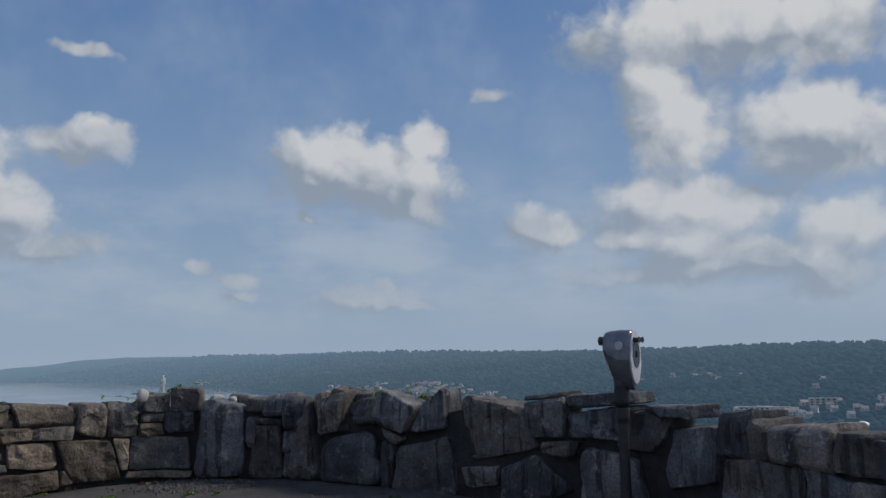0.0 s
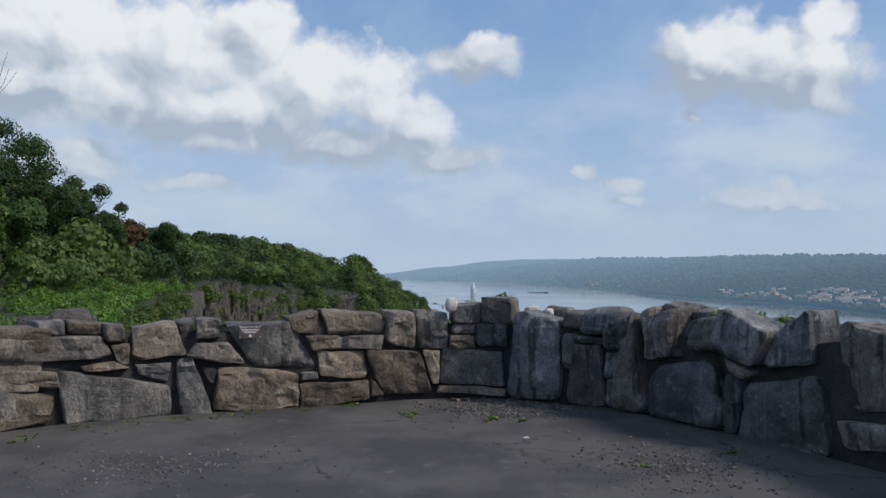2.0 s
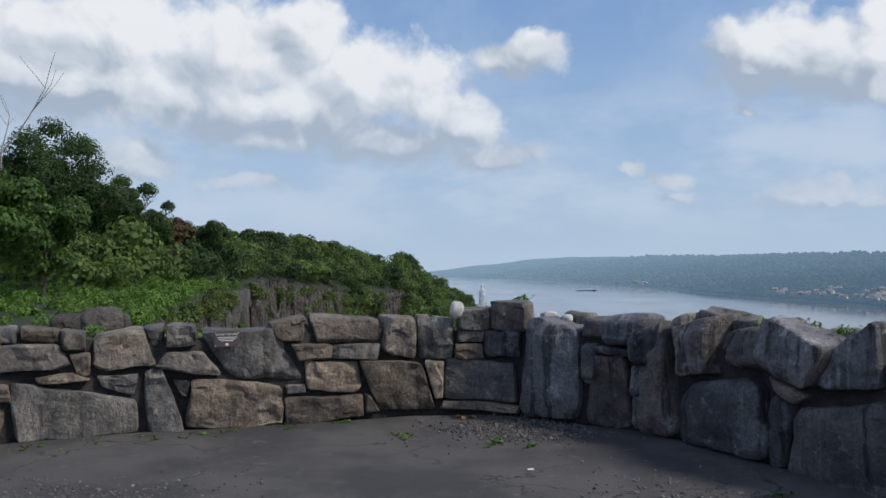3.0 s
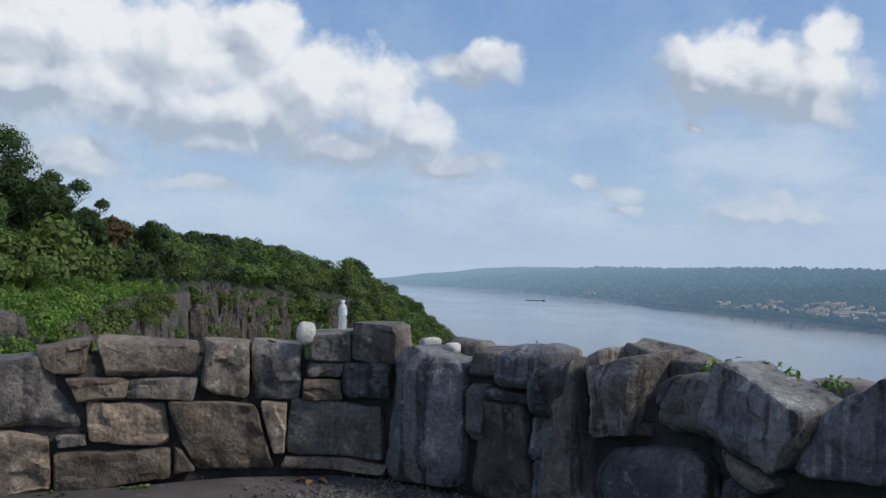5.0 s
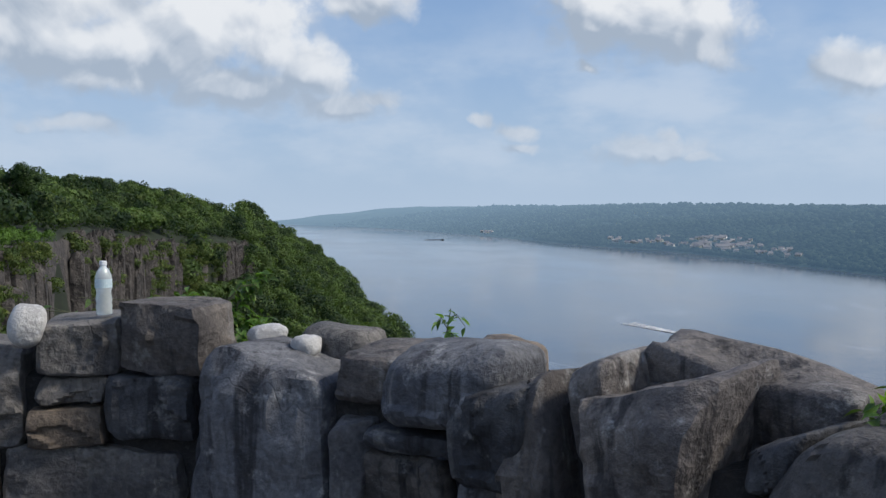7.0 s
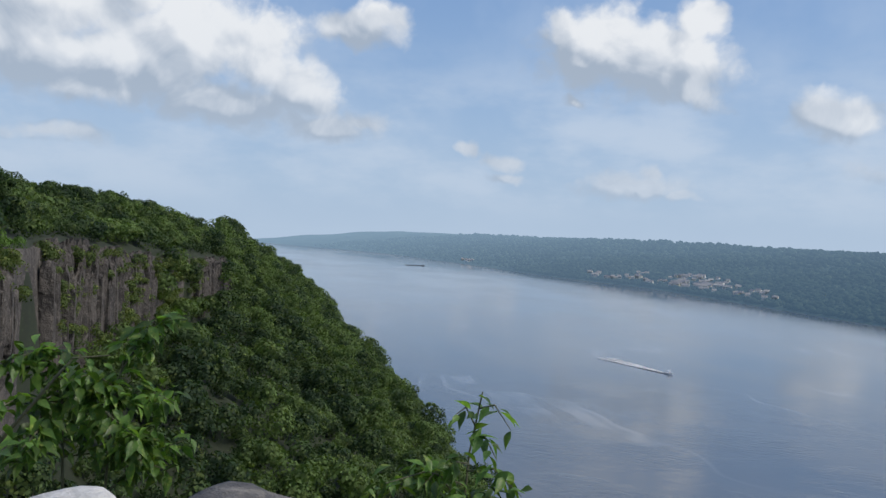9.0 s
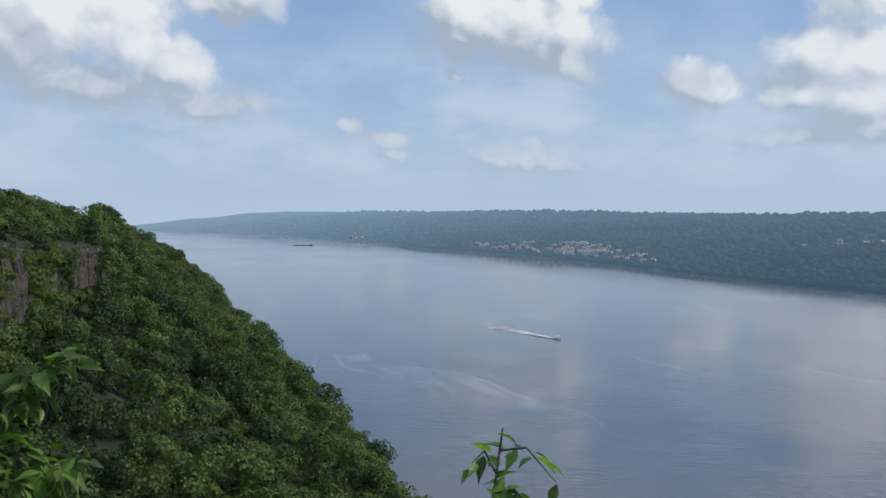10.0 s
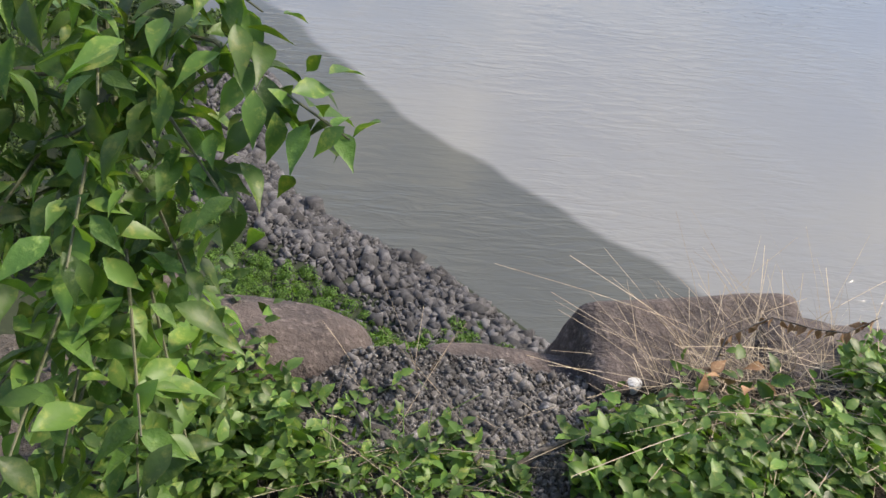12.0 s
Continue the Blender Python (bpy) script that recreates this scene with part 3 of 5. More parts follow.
stone((15.28, 1.04), (15.63, 1.09), (15.60, 0.68), (15.26, 0.65))
stone((13.50, 1.12), (14.30, 1.17), (14.32, 1.05), (13.53, 0.97))
stone((13.04, 1.10), (13.49, 1.16), (13.49, 1.09), (13.03, 1.04))
stone((14.35, 1.04), (14.92, 1.08), (14.91, 0.94), (14.68, 0.94))

stone((8.50, 1.03), (9.05, 0.93), (9.05, 0.05), (8.40, 0.02), proud=0.06, soft=9)
stone((9.08, 1.02), (9.37, 1.03), (9.30, 0.83), (9.07, 0.83), soft=10)
stone((9.08, 0.80), (9.24, 0.80), (9.19, 0.40), (9.08, 0.40))
stone((9.29, 1.06), (9.82, 1.10), (9.70, 0.77), (9.26, 0.78), proud=0.10, soft=3.2)
stone((9.24, 0.78), (9.58, 0.75), (9.58, 0.67), (9.22, 0.70), proud=0.05)
stone((9.57, 0.92), (9.94, 1.01), (9.88, 0.64), (9.58, 0.60), proud=0.11, soft=9)
stone((9.16, 0.70), (9.54, 0.69), (9.54, 0.02), (9.10, 0.02), soft=8)
stone((9.55, 0.60), (9.76, 0.63), (9.70, 0.34), (9.54, 0.32))
stone((9.54, 0.32), (9.70, 0.34), (9.64, 0.02), (9.54, 0.02))
stone((9.86, 1.00), (9.96, 1.05), (10.10, 0.02), (9.60, 0.02), proud=0.10, soft=7)
stone((9.98, 1.05), (10.16, 1.12), (10.20, 0.62), (10.06, 0.55), proud=0.03, soft=6)
stone((10.08, 0.99), (10.52, 1.13), (10.43, 0.63), (10.14, 0.57), proud=0.09, soft=14)
stone((10.55, 0.93), (10.77, 1.04), (10.70, 0.86), (10.56, 0.80), soft=5)
stone((10.76, 1.05), (11.14, 1.05), (11.08, 0.71), (10.56, 0.69), proud=0.07, soft=4)
stone((10.37, 0.70), (10.54, 0.73), (10.54, 0.63), (10.34, 0.61), soft=5)
stone((11.06, 1.15), (11.60, 0.99), (11.44, 0.62), (10.96, 0.76), proud=0.10, soft=9)
stone((11.66, 1.02), (11.95, 1.17), (11.97, 0.70), (11.45, 0.64), proud=0.05, soft=9)
stone((10.20, 0.54), (11.02, 0.68), (11.06, 0.00), (10.04, 0.00), proud=0.06, soft=4.5)
stone((11.28, 0.48), (12.00, 0.66), (12.14, 0.00), (11.16, 0.00), soft=9)
stone((11.07, 0.58), (11.28, 0.52), (11.15, 0.00), (11.04, 0.00), soft=6)
stone((11.06, 0.72), (11.42, 0.60), (11.30, 0.50), (11.10, 0.60), soft=5)

# the far end of the wall, past the charted stones
spare = random.Random(11)
for lo, hi in ((0.15, 2.9), (15.3, 18.1)):
    z0 = 0.0
    for h in (0.36, 0.33, 0.3):
        s0 = lo
        while s0 < hi:
            w = 0.35 + 0.5 * spare.random()
            e1, e2 = (spare.random() - 0.5) * 0.08, (spare.random() - 0.5) * 0.08
            stone((s0, z0 + h + e1), (s0 + w, z0 + h + e2), (s0 + w + e2, z0), (s0 + e1, z0))
            s0 += w
        z0 += h


def rock_mesh(seed, cuts=5, rough=0.22, boxy=6.0):
    """A rough stone about 2 units across."""
    bm = bmesh.new()
    bmesh.ops.create_cube(bm, size=2.0)
    bmesh.ops.subdivide_edges(bm, edges=bm.edges[:], cuts=cuts, use_grid_fill=True)
    off = Vector((seed * 3.7, seed * 1.9, seed * 5.3))
    for v in bm.verts:
        q = sum(abs(a) ** boxy for a in v.co) ** (-1 / boxy)
        c = v.co * q
        v.co = c + noise.noise_vector(c * 0.9 + off) * rough + noise.noise_vector(c * 2.7 + off) * rough * 0.35
    return bm


def boulder(name, place, size, turn=(0, 0, 0), seed=1, mat=None, label="", category="rock", cuts=6, rough=0.22, boxy=6.0, group=""):
    bm = rock_mesh(seed, cuts, rough, boxy)
    for v in bm.verts:
        v.co = Vector((v.co.x * size[0], v.co.y * size[1], v.co.z * size[2]))
    ob = part(name, bm, mat or STONE, smooth=True)
    ob.matrix_world = pose(*place, *turn)
    return tagged(ob, label, category, group)


BROWN_ROCK = material("ledge_rock", ((0.038, 0.029, 0.027), (0.085, 0.064, 0.057), (0.15, 0.122, 0.108)), 0.85, 4.0, 0.7, 45.0)
PALE_ROCK = material("pale_rock", ((0.36, 0.35, 0.34), (0.50, 0.49, 0.47), (0.62, 0.61, 0.60)), 0.8, 8.0, 0.4, 60.0)
GRAVEL = material("gravel", ((0.05, 0.046, 0.044), (0.115, 0.105, 0.10), (0.26, 0.25, 0.24)), 0.9, 5.0, 0.3, 60.0, island=0.6)

# boulders lying behind and on the wall
boulder("boulder", (2.56, 7.38, 0.93), (0.32, 0.13, 0.17), (6, 9, -58), 3, DARK_STONE, "dark angular basalt boulder lying behind the wall", group="boulders", cuts=9, rough=0.2, boxy=14)
boulder("boulder", (2.80, 7.02, 0.89), (0.17, 0.15, 0.13), (0, 10, -50), 5, DARK_STONE, "dark basalt boulder with a mossy end behind the wall", group="boulders", cuts=8, boxy=4)
boulder("boulder", (3.28, 6.30, 0.90), (0.42, 0.2, 0.13), (0, 4, -62), 8, DARK_STONE, "long dark flat boulder lying behind the wall", group="boulders", cuts=8)
boulder("boulder", (2.02, 8.12, 0.95), (0.13, 0.10, 0.11), (0, 4, -45), 9, label="rounded dark brown boulder on the wall top", group="boulders", boxy=3.5)
boulder("boulder", (1.45, 8.62, 0.93), (0.16, 0.12, 0.11), (0, 4, -30), 19, label="flat brown stone set in the wall top", group="boulders", boxy=5)
boulder("cobble", (1.14, 8.70, 1.0), (0.080, 0.060, 0.05), (0, 0, 20), 12, PALE_ROCK, "pale grey rounded stone resting on the wall", "stone", 5, 0.18, 3, "pale stones")
boulder("cobble", (1.295, 8.51, 0.985), (0.062, 0.055, 0.045), (0, 0, 60), 14, PALE_ROCK, "pale grey rounded stone resting on the wall", "stone", 5, 0.18, 3, "pale stones")
boulder("cobble", (0.21, 8.68, 1.075), (0.065, 0.05, 0.085), (0, 12, 20), 15, PALE_ROCK, "whitish oval stone standing beside the bottle", "stone", 5, 0.15, 3, "pale stones")

# ---- plastic bottle on the wall ----
CLEAR = material("clear_plastic", ((0.78, 0.84, 0.84), (0.86, 0.90, 0.90), (0.92, 0.95, 0.95)), 0.2, 20.0, 0.0, 50.0)
CLEAR.node_tree.nodes["Principled BSDF"].inputs["Transmission Weight"].default_value = 0.55
LABEL_M = material("bottle_label", ((0.45, 0.58, 0.62), (0.55, 0.66, 0.70), (0.75, 0.80, 0.82)), 0.5, 30.0, 0.0, 90.0)
WHITE_P = material("white_plastic", ((0.72, 0.73, 0.74), (0.78, 0.79, 0.80), (0.82, 0.83, 0.84)), 0.4, 20.0, 0.0, 50.0)


def turned_mesh(profile, sides=24):
    """A solid of revolution from (radius, height) pairs."""
    bm = bmesh.new()
    rings = [[bm.verts.new((r * math.cos(2 * math.pi * j / sides), r * math.sin(2 * math.pi * j / sides), z)) for j in range(sides)] for r, z in profile]
    for a, c in zip(rings, rings[1:]):
        for j in range(sides):
            bm.faces.new((a[j], a[(j + 1) % sides], c[(j + 1) % sides], c[j]))
    bm.faces.new(rings[0][::-1])
    bm.faces.new(rings[-1])
    return bm


bottle = part("bottle", turned_mesh(((0.030, 0), (0.033, 0.006), (0.031, 0.02), (0.033, 0.035), (0.030, 0.05), (0.033, 0.065), (0.029, 0.085), (0.029, 0.095),
                                     (0.033, 0.11), (0.033, 0.15), (0.031, 0.165), (0.022, 0.185), (0.013, 0.197), (0.0125, 0.206))), CLEAR, smooth=True)
bottle.matrix_world = pose(0.47, 8.80, 1.095)
tagged(bottle, "small empty clear plastic water bottle with white cap", "bottle")
part("bottle_label", turned_mesh(((0.0337, 0.112), (0.0337, 0.148))), LABEL_M, bottle, "pale blue paper wrap")
part("cap", turned_mesh(((0.0145, 0.205), (0.0145, 0.220), (0.013, 0.222))), WHITE_P, bottle, "white screw cap")

# ---- plaque ----
PLATE = material("brown_plate", ((0.075, 0.055, 0.055), (0.09, 0.065, 0.065), (0.11, 0.085, 0.085)), 0.5, 12.0, 0.1, 60.0)
LETTER = material("white_letter", ((0.6, 0.6, 0.58), (0.66, 0.66, 0.64), (0.7, 0.7, 0.68)), 0.6, 30.0, 0.0, 90.0)


def box(name, size, place, mat, parent=None, label="", bevel=0.0):
    bm = bmesh.new()
    bmesh.ops.create_cube(bm, size=1.0)
    for v in bm.verts:
        v.co = Vector((v.co.x * size[0] + place[0], v.co.y * size[1] + place[1], v.co.z * size[2] + place[2]))
    if bevel:
        bmesh.ops.bevel(bm, geom=bm.edges[:], offset=bevel, segments=2, affect="EDGES")
    return part(name, bm, mat, parent, label)


px, py, pnx, pny = wall_line(5.47)
plaque = box("plaque", (0.235, 0.012, 0.145), (0, 0, 0), PLATE, bevel=0.003)
plaque.matrix_world = pose(px - pnx * 0.07, py - pny * 0.07, 0.85, 0, 0, math.degrees(math.atan2(pny, pnx)) - 90)
tagged(plaque, "small dark brown metal plaque with white lettering on the wall", "plaque")
title = bpy.data.curves.new("lettering", "FONT")
title.body, title.size, title.align_x, title.extrude = "SHARE THE VIEW", 0.027, "CENTER", 0.0008
title_ob = new("lettering", title)
title_ob.data.materials.append(LETTER)
title_ob.parent = plaque
title_ob.matrix_local = pose(0, -0.0075, 0.036, 90, 0, 0)
for q, w in enumerate((0.18, 0.16, 0.12)):
    box("text_line", (w, 0.002, 0.007), (0, -0.0072, 0.018 - q * 0.016), LETTER, plaque)
part("emblem", turned_mesh(((0.014, 0.0), (0.014, 0.002))), LETTER, plaque).matrix_local = pose(0, -0.006, -0.048, 90, 0, 0)
for sx in (-0.105, 0.105):
    for sz in (-0.06, 0.06):
        part("screw", turned_mesh(((0.005, 0.0), (0.004, 0.002)), 10), LETTER, plaque).matrix_local = pose(sx, -0.006, sz, 90, 0, 0)

# ---- coin binoculars on a post ----
STEEL = material("grey_metal", ((0.14, 0.15, 0.18), (0.19, 0.20, 0.23), (0.26, 0.27, 0.30)), 0.35, 10.0, 0.05, 70.0)
STEEL.node_tree.nodes["Principled BSDF"].inputs["Metallic"].default_value = 0.7
DARK_METAL = material("dark_metal", ((0.02, 0.02, 0.022), (0.03, 0.03, 0.033), (0.05, 0.05, 0.052)), 0.5, 10.0, 0.1, 70.0)
viewer = part("coin_binoculars", turned_mesh(((0.16, 0.0), (0.16, 0.03), (0.06, 0.05), (0.048, 0.07), (0.045, 0.9), (0.06, 0.95), (0.06, 1.02), (0.05, 1.10))), DARK_METAL, smooth=False)
viewer.matrix_world = pose(3.38, 3.40, 0.012, 0, 0, 22)
tagged(viewer, "coin-operated viewing binoculars of grey metal on a dark post", "binoculars")
ring = bmesh.new()
for j in range(40):
    for q in range(8):
        a, c = 2 * math.pi * j / 40, 2 * math.pi * q / 8
        ring.verts.new(((0.27 + 0.014 * math.cos(c)) * math.cos(a), (0.27 + 0.014 * math.cos(c)) * math.sin(a), 0.20 + 0.014 * math.sin(c)))
ring.verts.ensure_lookup_table()
for j in range(40):
    for q in range(8):
        ring.faces.new([ring.verts[(j % 40) * 8 + q], ring.verts[((j + 1) % 40) * 8 + q], ring.verts[((j + 1) % 40) * 8 + (q + 1) % 8], ring.verts[(j % 40) * 8 + (q + 1) % 8]])
part("step_ring", ring, DARK_METAL, viewer)
for q in range(3):
    a = radians(120 * q + 20)
    spoke = box("spoke", (0.27, 0.02, 0.015), (0.135, 0, 0.20), DARK_METAL, viewer)
    spoke.matrix_local = pose(0, 0, 0, 0, 0, math.degrees(a))
# head: a rounded shell, long and flat at the face, rising towards its back
head = bmesh.new()
loops = []
for y0, grow, foot, crown in ((-0.135, 0.95, 1.20, 1.70), (-0.125, 1.0, 1.19, 1.712), (-0.02, 1.0, 1.20, 1.715), (0.07, 0.98, 1.30, 1.71), (0.11, 0.92, 1.40, 1.70), (0.125, 0.8, 1.44, 1.685)):
    mid, tall = (foot + crown) / 2, (crown - foot) / 2
    ring_pts = []
    for j in range(28):
        a = 2 * math.pi * j / 28
        c, d = math.cos(a), math.sin(a)
        c, d = math.copysign(abs(c) ** 0.75, c), math.copysign(abs(d) ** 0.8, d)
        narrow = 1.0 - 0.42 * max(0.0, -d) ** 1.3
        ring_pts.append(head.verts.new((0.118 * grow * c * narrow, y0, mid + tall * d)))
    loops.append(ring_pts)
for a, c in zip(loops, loops[1:]):
    for j in range(len(a)):
        head.faces.new((a[j], a[(j + 1) % len(a)], c[(j + 1) % len(a)], c[j]))
head.faces.new(loops[0])
head.faces.new(loops[-1][::-1])
bmesh.ops.recalc_face_normals(head, faces=head.faces)
part("head", head, STEEL, viewer, "grey metal viewer head", smooth=False)
part("neck", turned_mesh(((0.062, 1.04), (0.07, 1.10), (0.066, 1.22), (0.075, 1.30)), 24), DARK_METAL, viewer, "dark cast neck", smooth=True)
FACE = material("pale_plate", ((0.50, 0.51, 0.53), (0.60, 0.61, 0.63), (0.68, 0.69, 0.70)), 0.4, 12.0, 0.05, 60.0)
part("face_plate", turned_mesh(((0.100, 0.0), (0.104, 0.004), (0.104, 0.014), (0.098, 0.018)), 40), FACE, viewer, "pale oval face plate").matrix_local = pose(0, -0.132, 1.47, 90, 0, 0) @ Matrix.Diagonal((1, 2.2, 1, 1))
part("bezel", turned_mesh(((0.062, 0.0), (0.062, 0.006), (0.056, 0.006), (0.056, 0.002)), 32), STEEL, viewer).matrix_local = pose(0, -0.150, 1.50, 90, 0, 0) @ Matrix.Diagonal((1, 1.9, 1, 1))
for sx in (-0.034, 0.034):
    part("eyepiece", turned_mesh(((0.022, 0.0), (0.018, 0.04), (0.026, 0.048), (0.026, 0.055)), 16), DARK_METAL, viewer).matrix_local = pose(sx, -0.148, 1.625, 90, 0, 0)
    part("objective_lens", turned_mesh(((0.04, 0.0), (0.04, 0.05), (0.034, 0.055)), 18), DARK_METAL, viewer).matrix_local = pose(sx * 1.4, 0.12, 1.62, -90, 0, 0)
part("coin_slot", turned_mesh(((0.02, 0.0), (0.016, 0.012)), 14), DARK_METAL, viewer).matrix_local = pose(0, -0.152, 1.50, 90, 0, 0) @ Matrix.Diagonal((0.7, 1.6, 1, 1))
for sx in (-1, 1):
    part("pivot", turned_mesh(((0.036, 0.0), (0.036, 0.012), (0.028, 0.014), (0.026, 0.008)), 20), FACE, viewer, "bright ring on the side").matrix_local = pose(sx * 0.110, -0.045, 1.575, 0, sx * 90, 0)

# ---- woods ----
leaf_rng = np.random.default_rng(5)


def crown_points(count, lumps, rng, squash=0.8):
    """Leaf places and outward directions on a lumpy crown about 1 unit in radius."""
    few = lumps < 6
    centres = rng.normal(size=(lumps, 3)) * ((0.26, 0.26, 0.30) if few else (0.37, 0.37, 0.34))
    radii = rng.uniform(0.45, 0.72, lumps) if few else rng.uniform(0.20, 0.42, lumps)
    which = rng.integers(0, lumps, count)
    d = rng.normal(size=(count, 3))
    d /= np.linalg.norm(d, axis=1)[:, None]
    d[:, 2] = np.where(rng.random(count) < 0.7, np.abs(d[:, 2]), d[:, 2])
    p = centres[which] + d * radii[which][:, None] * rng.uniform(0.82 if few else 0.45, 1.08, count)[:, None]
    p[:, 2] *= squash
    return p, d


def leaf_cards(p, d, size, rng, long=1.5):
    """Small bent four-cornered leaf sprays at p, facing roughly along d."""
    m = len(p)
    nrm = d + rng.normal(size=(m, 3)) * 0.26
    nrm /= np.linalg.norm(nrm, axis=1)[:, None]
    t = np.cross(nrm, rng.normal(size=(m, 3)))
    t /= np.linalg.norm(t, axis=1)[:, None]
    u = np.cross(nrm, t)
    s = (np.asarray(size) * rng.uniform(0.6, 1.3, m))[:, None]
    v = np.stack([p - t * s * long * 0.5, p + u * s * 0.5, p + t * s * long * 0.5 - nrm * s * 0.3, p - u * s * 0.5], 1)
    return v.reshape(-1, 3)


def quads(v):
    return np.arange(len(v)).reshape(-1, 4)


templates = []
for q in range(10):
    p, d = crown_points(520, 5, leaf_rng)
    templates.append((p, d))


def plant_woods(xs, ys, zs, rads, name, label, mat, leaf=0.2, thin=1.0):
    verts = []
    for x, y, z, r in zip(xs, ys, zs, rads):
        p, d = templates[leaf_rng.integers(0, 10)]
        m = int(len(p) * thin)
        a = leaf_rng.uniform(0, 6.283)
        rot = np.array([[math.cos(a), -math.sin(a), 0], [math.sin(a), math.cos(a), 0], [0, 0, 1]])
        tall = leaf_rng.uniform(0.85, 1.25)
        pp = (p[:m] @ rot.T) * (r, r, r * tall) + (x, y, z)
        verts.append(leaf_cards(pp, d[:m] @ rot.T, leaf * r, leaf_rng))
    v = np.concatenate(verts)
    return tagged(mesh_from(name, v, quads(v), mat), label, "trees", kind="stuff")


def scatter(y0, y1, step, across):
    """Jittered places on the bank: across gives, for y, the x range."""
    out = []
    y = y0
    while y < y1:
        lo, hi = across(y)
        x = lo
        while x < hi:
            out.append((x + leaf_rng.uniform(-0.4, 0.4) * step, y + leaf_rng.uniform(-0.4, 0.4) * step))
            x += step
        y += step
    return np.array(out)


def bare_rock(x, y):
    """Open cliff faces with no trees in front."""
    e = brink(y)
    near = (x > e - 1.5) & (x < e + 5.5)
    face = ((y > 92) & (y < 128)) | ((y > 152) & (y < 238)) | ((y > 292) & (y < 345))
    return near & face


# wooded slope under the cliff
pts = np.concatenate([scatter(96, 132, 5.8, lambda y: (brink(y) + 6, shore(y) - 42)), scatter(132, 330, 6.3, lambda y: (brink(y) + 3, shore(y) - (4 if y > 175 else 26))),
                      scatter(330, 640, 7.6, lambda y: (brink(y) - 4, shore(y) - 2)),
                      scatter(640, 1500, 11.0, lambda y: (shore(y) - 110, shore(y) - 2))])
pts = pts[~bare_rock(pts[:, 0], pts[:, 1])]
rr = np.interp(pts[:, 1], [130, 330, 640, 1500], [3.6, 4.4, 5.8, 9.0]) * leaf_rng.uniform(0.75, 1.6, len(pts))
zz = land(pts[:, 0], pts[:, 1]) + rr * leaf_rng.uniform(0.3, 1.9, len(pts))
plant_woods(pts[:, 0], pts[:, 1], zz, rr, "slope_woods", "dense green broadleaf woods covering the steep bank", FOLIAGE, 0.115)
# woods on the upper edge of the cliff
pts = np.concatenate([scatter(70, 330, 5.8, lambda y: (brink(y) - 44, brink(y) + 1)), scatter(330, 700, 8, lambda y: (brink(y) - 50, brink(y)))])
rr = leaf_rng.uniform(2.3, 5.0, len(pts))
back_rise = np.clip((brink(pts[:, 1]) - pts[:, 0]) / 40, 0, 1)
zz = land(pts[:, 0], pts[:, 1]) + rr * 0.7 + back_rise * 2.5
plant_woods(pts[:, 0], pts[:, 1], zz, rr, "plateau_woods", "green broadleaf woods along the top of the cliff", FOLIAGE, 0.12)
# ivy and saplings rooted in the cliff face
m = 150
ys = np.concatenate([leaf_rng.uniform(206, 300, m), leaf_rng.uniform(150, 206, 34), leaf_rng.uniform(48, 132, 46)])
down = leaf_rng.uniform(0.0, 1.0, len(ys)) ** 1.3
zz = plateau(ys) - 1.5 - down * np.interp(ys, [48, 132, 180, 300], [8, 10, 22, 18])
rr = leaf_rng.uniform(0.9, 2.6, len(ys))
plant_woods(brink(ys) + 2.2 + down * 2.0, ys, zz, rr, "cliff_scrub", "light green shrubs and creepers clinging to the cliff face", material("cliff_foliage", ((0.05, 0.085, 0.024), (0.11, 0.15, 0.04), (0.19, 0.21, 0.06)), 0.7, 0.2, 0.0, 0.8, island=0.35, coords="World", spec=0.3, through_light=(1.3, 1.4, 0.6)), 0.12)
# scrub along the brink and behind the wall
SHRUB = material("bright_shrub", ((0.07, 0.14, 0.026), (0.11, 0.20, 0.04), (0.17, 0.26, 0.06)), 0.6, 0.6, 0.0, 4.0, island=0.35, coords="World", spec=0.3, through_light=(1.3, 1.4, 0.6))
pts = np.concatenate([scatter(13, 22, 1.4, lambda y: (brink(y) - 5, brink(y) + 1.5)), scatter(22, 135, 2.6, lambda y: (brink(y) - 9, brink(y) + 2.5))])
rr = leaf_rng.uniform(0.9, 1.9, len(pts)) * np.interp(pts[:, 1], [20, 60], [0.5, 1.0])
zz = land(np.minimum(pts[:, 0], brink(pts[:, 1]) - 1), pts[:, 1]) - 0.2
keep = leaf_rng.random(len(pts)) < 0.75
plant_woods(pts[keep, 0], pts[keep, 1], zz[keep], rr[keep], "brink_scrub", "bright green low scrub along the cliff edge", SHRUB, 0.11)
pts = scatter(10.3, 11.2, 0.45, lambda y: (-5.5, 0.1 - 0.6 * (y - 10.3)))
pts = pts[leaf_rng.random(len(pts)) < 0.8]
rr = leaf_rng.uniform(0.28, 0.62, len(pts))
plant_woods(pts[:, 0], pts[:, 1], 0.78 - rr + leaf_rng.uniform(-0.25, 0.12, len(pts)), rr, "wall_scrub", "bright green leafy shrubs growing just behind the wall", SHRUB, 0.12)
pts = np.concatenate([scatter(56, 76, 2.4, lambda y: (shore(y) - 24, shore(y) - 6)), scatter(76, 132, 3.0, lambda y: (shore(y) - 36, shore(y) - 20))])
rr = leaf_rng.uniform(1.2, 2.4, len(pts))
plant_woods(pts[:, 0], pts[:, 1], land(pts[:, 0], pts[:, 1]) + 0.5, rr, "foot_scrub", "green shrubs at the head of the talus", SHRUB, 0.11)


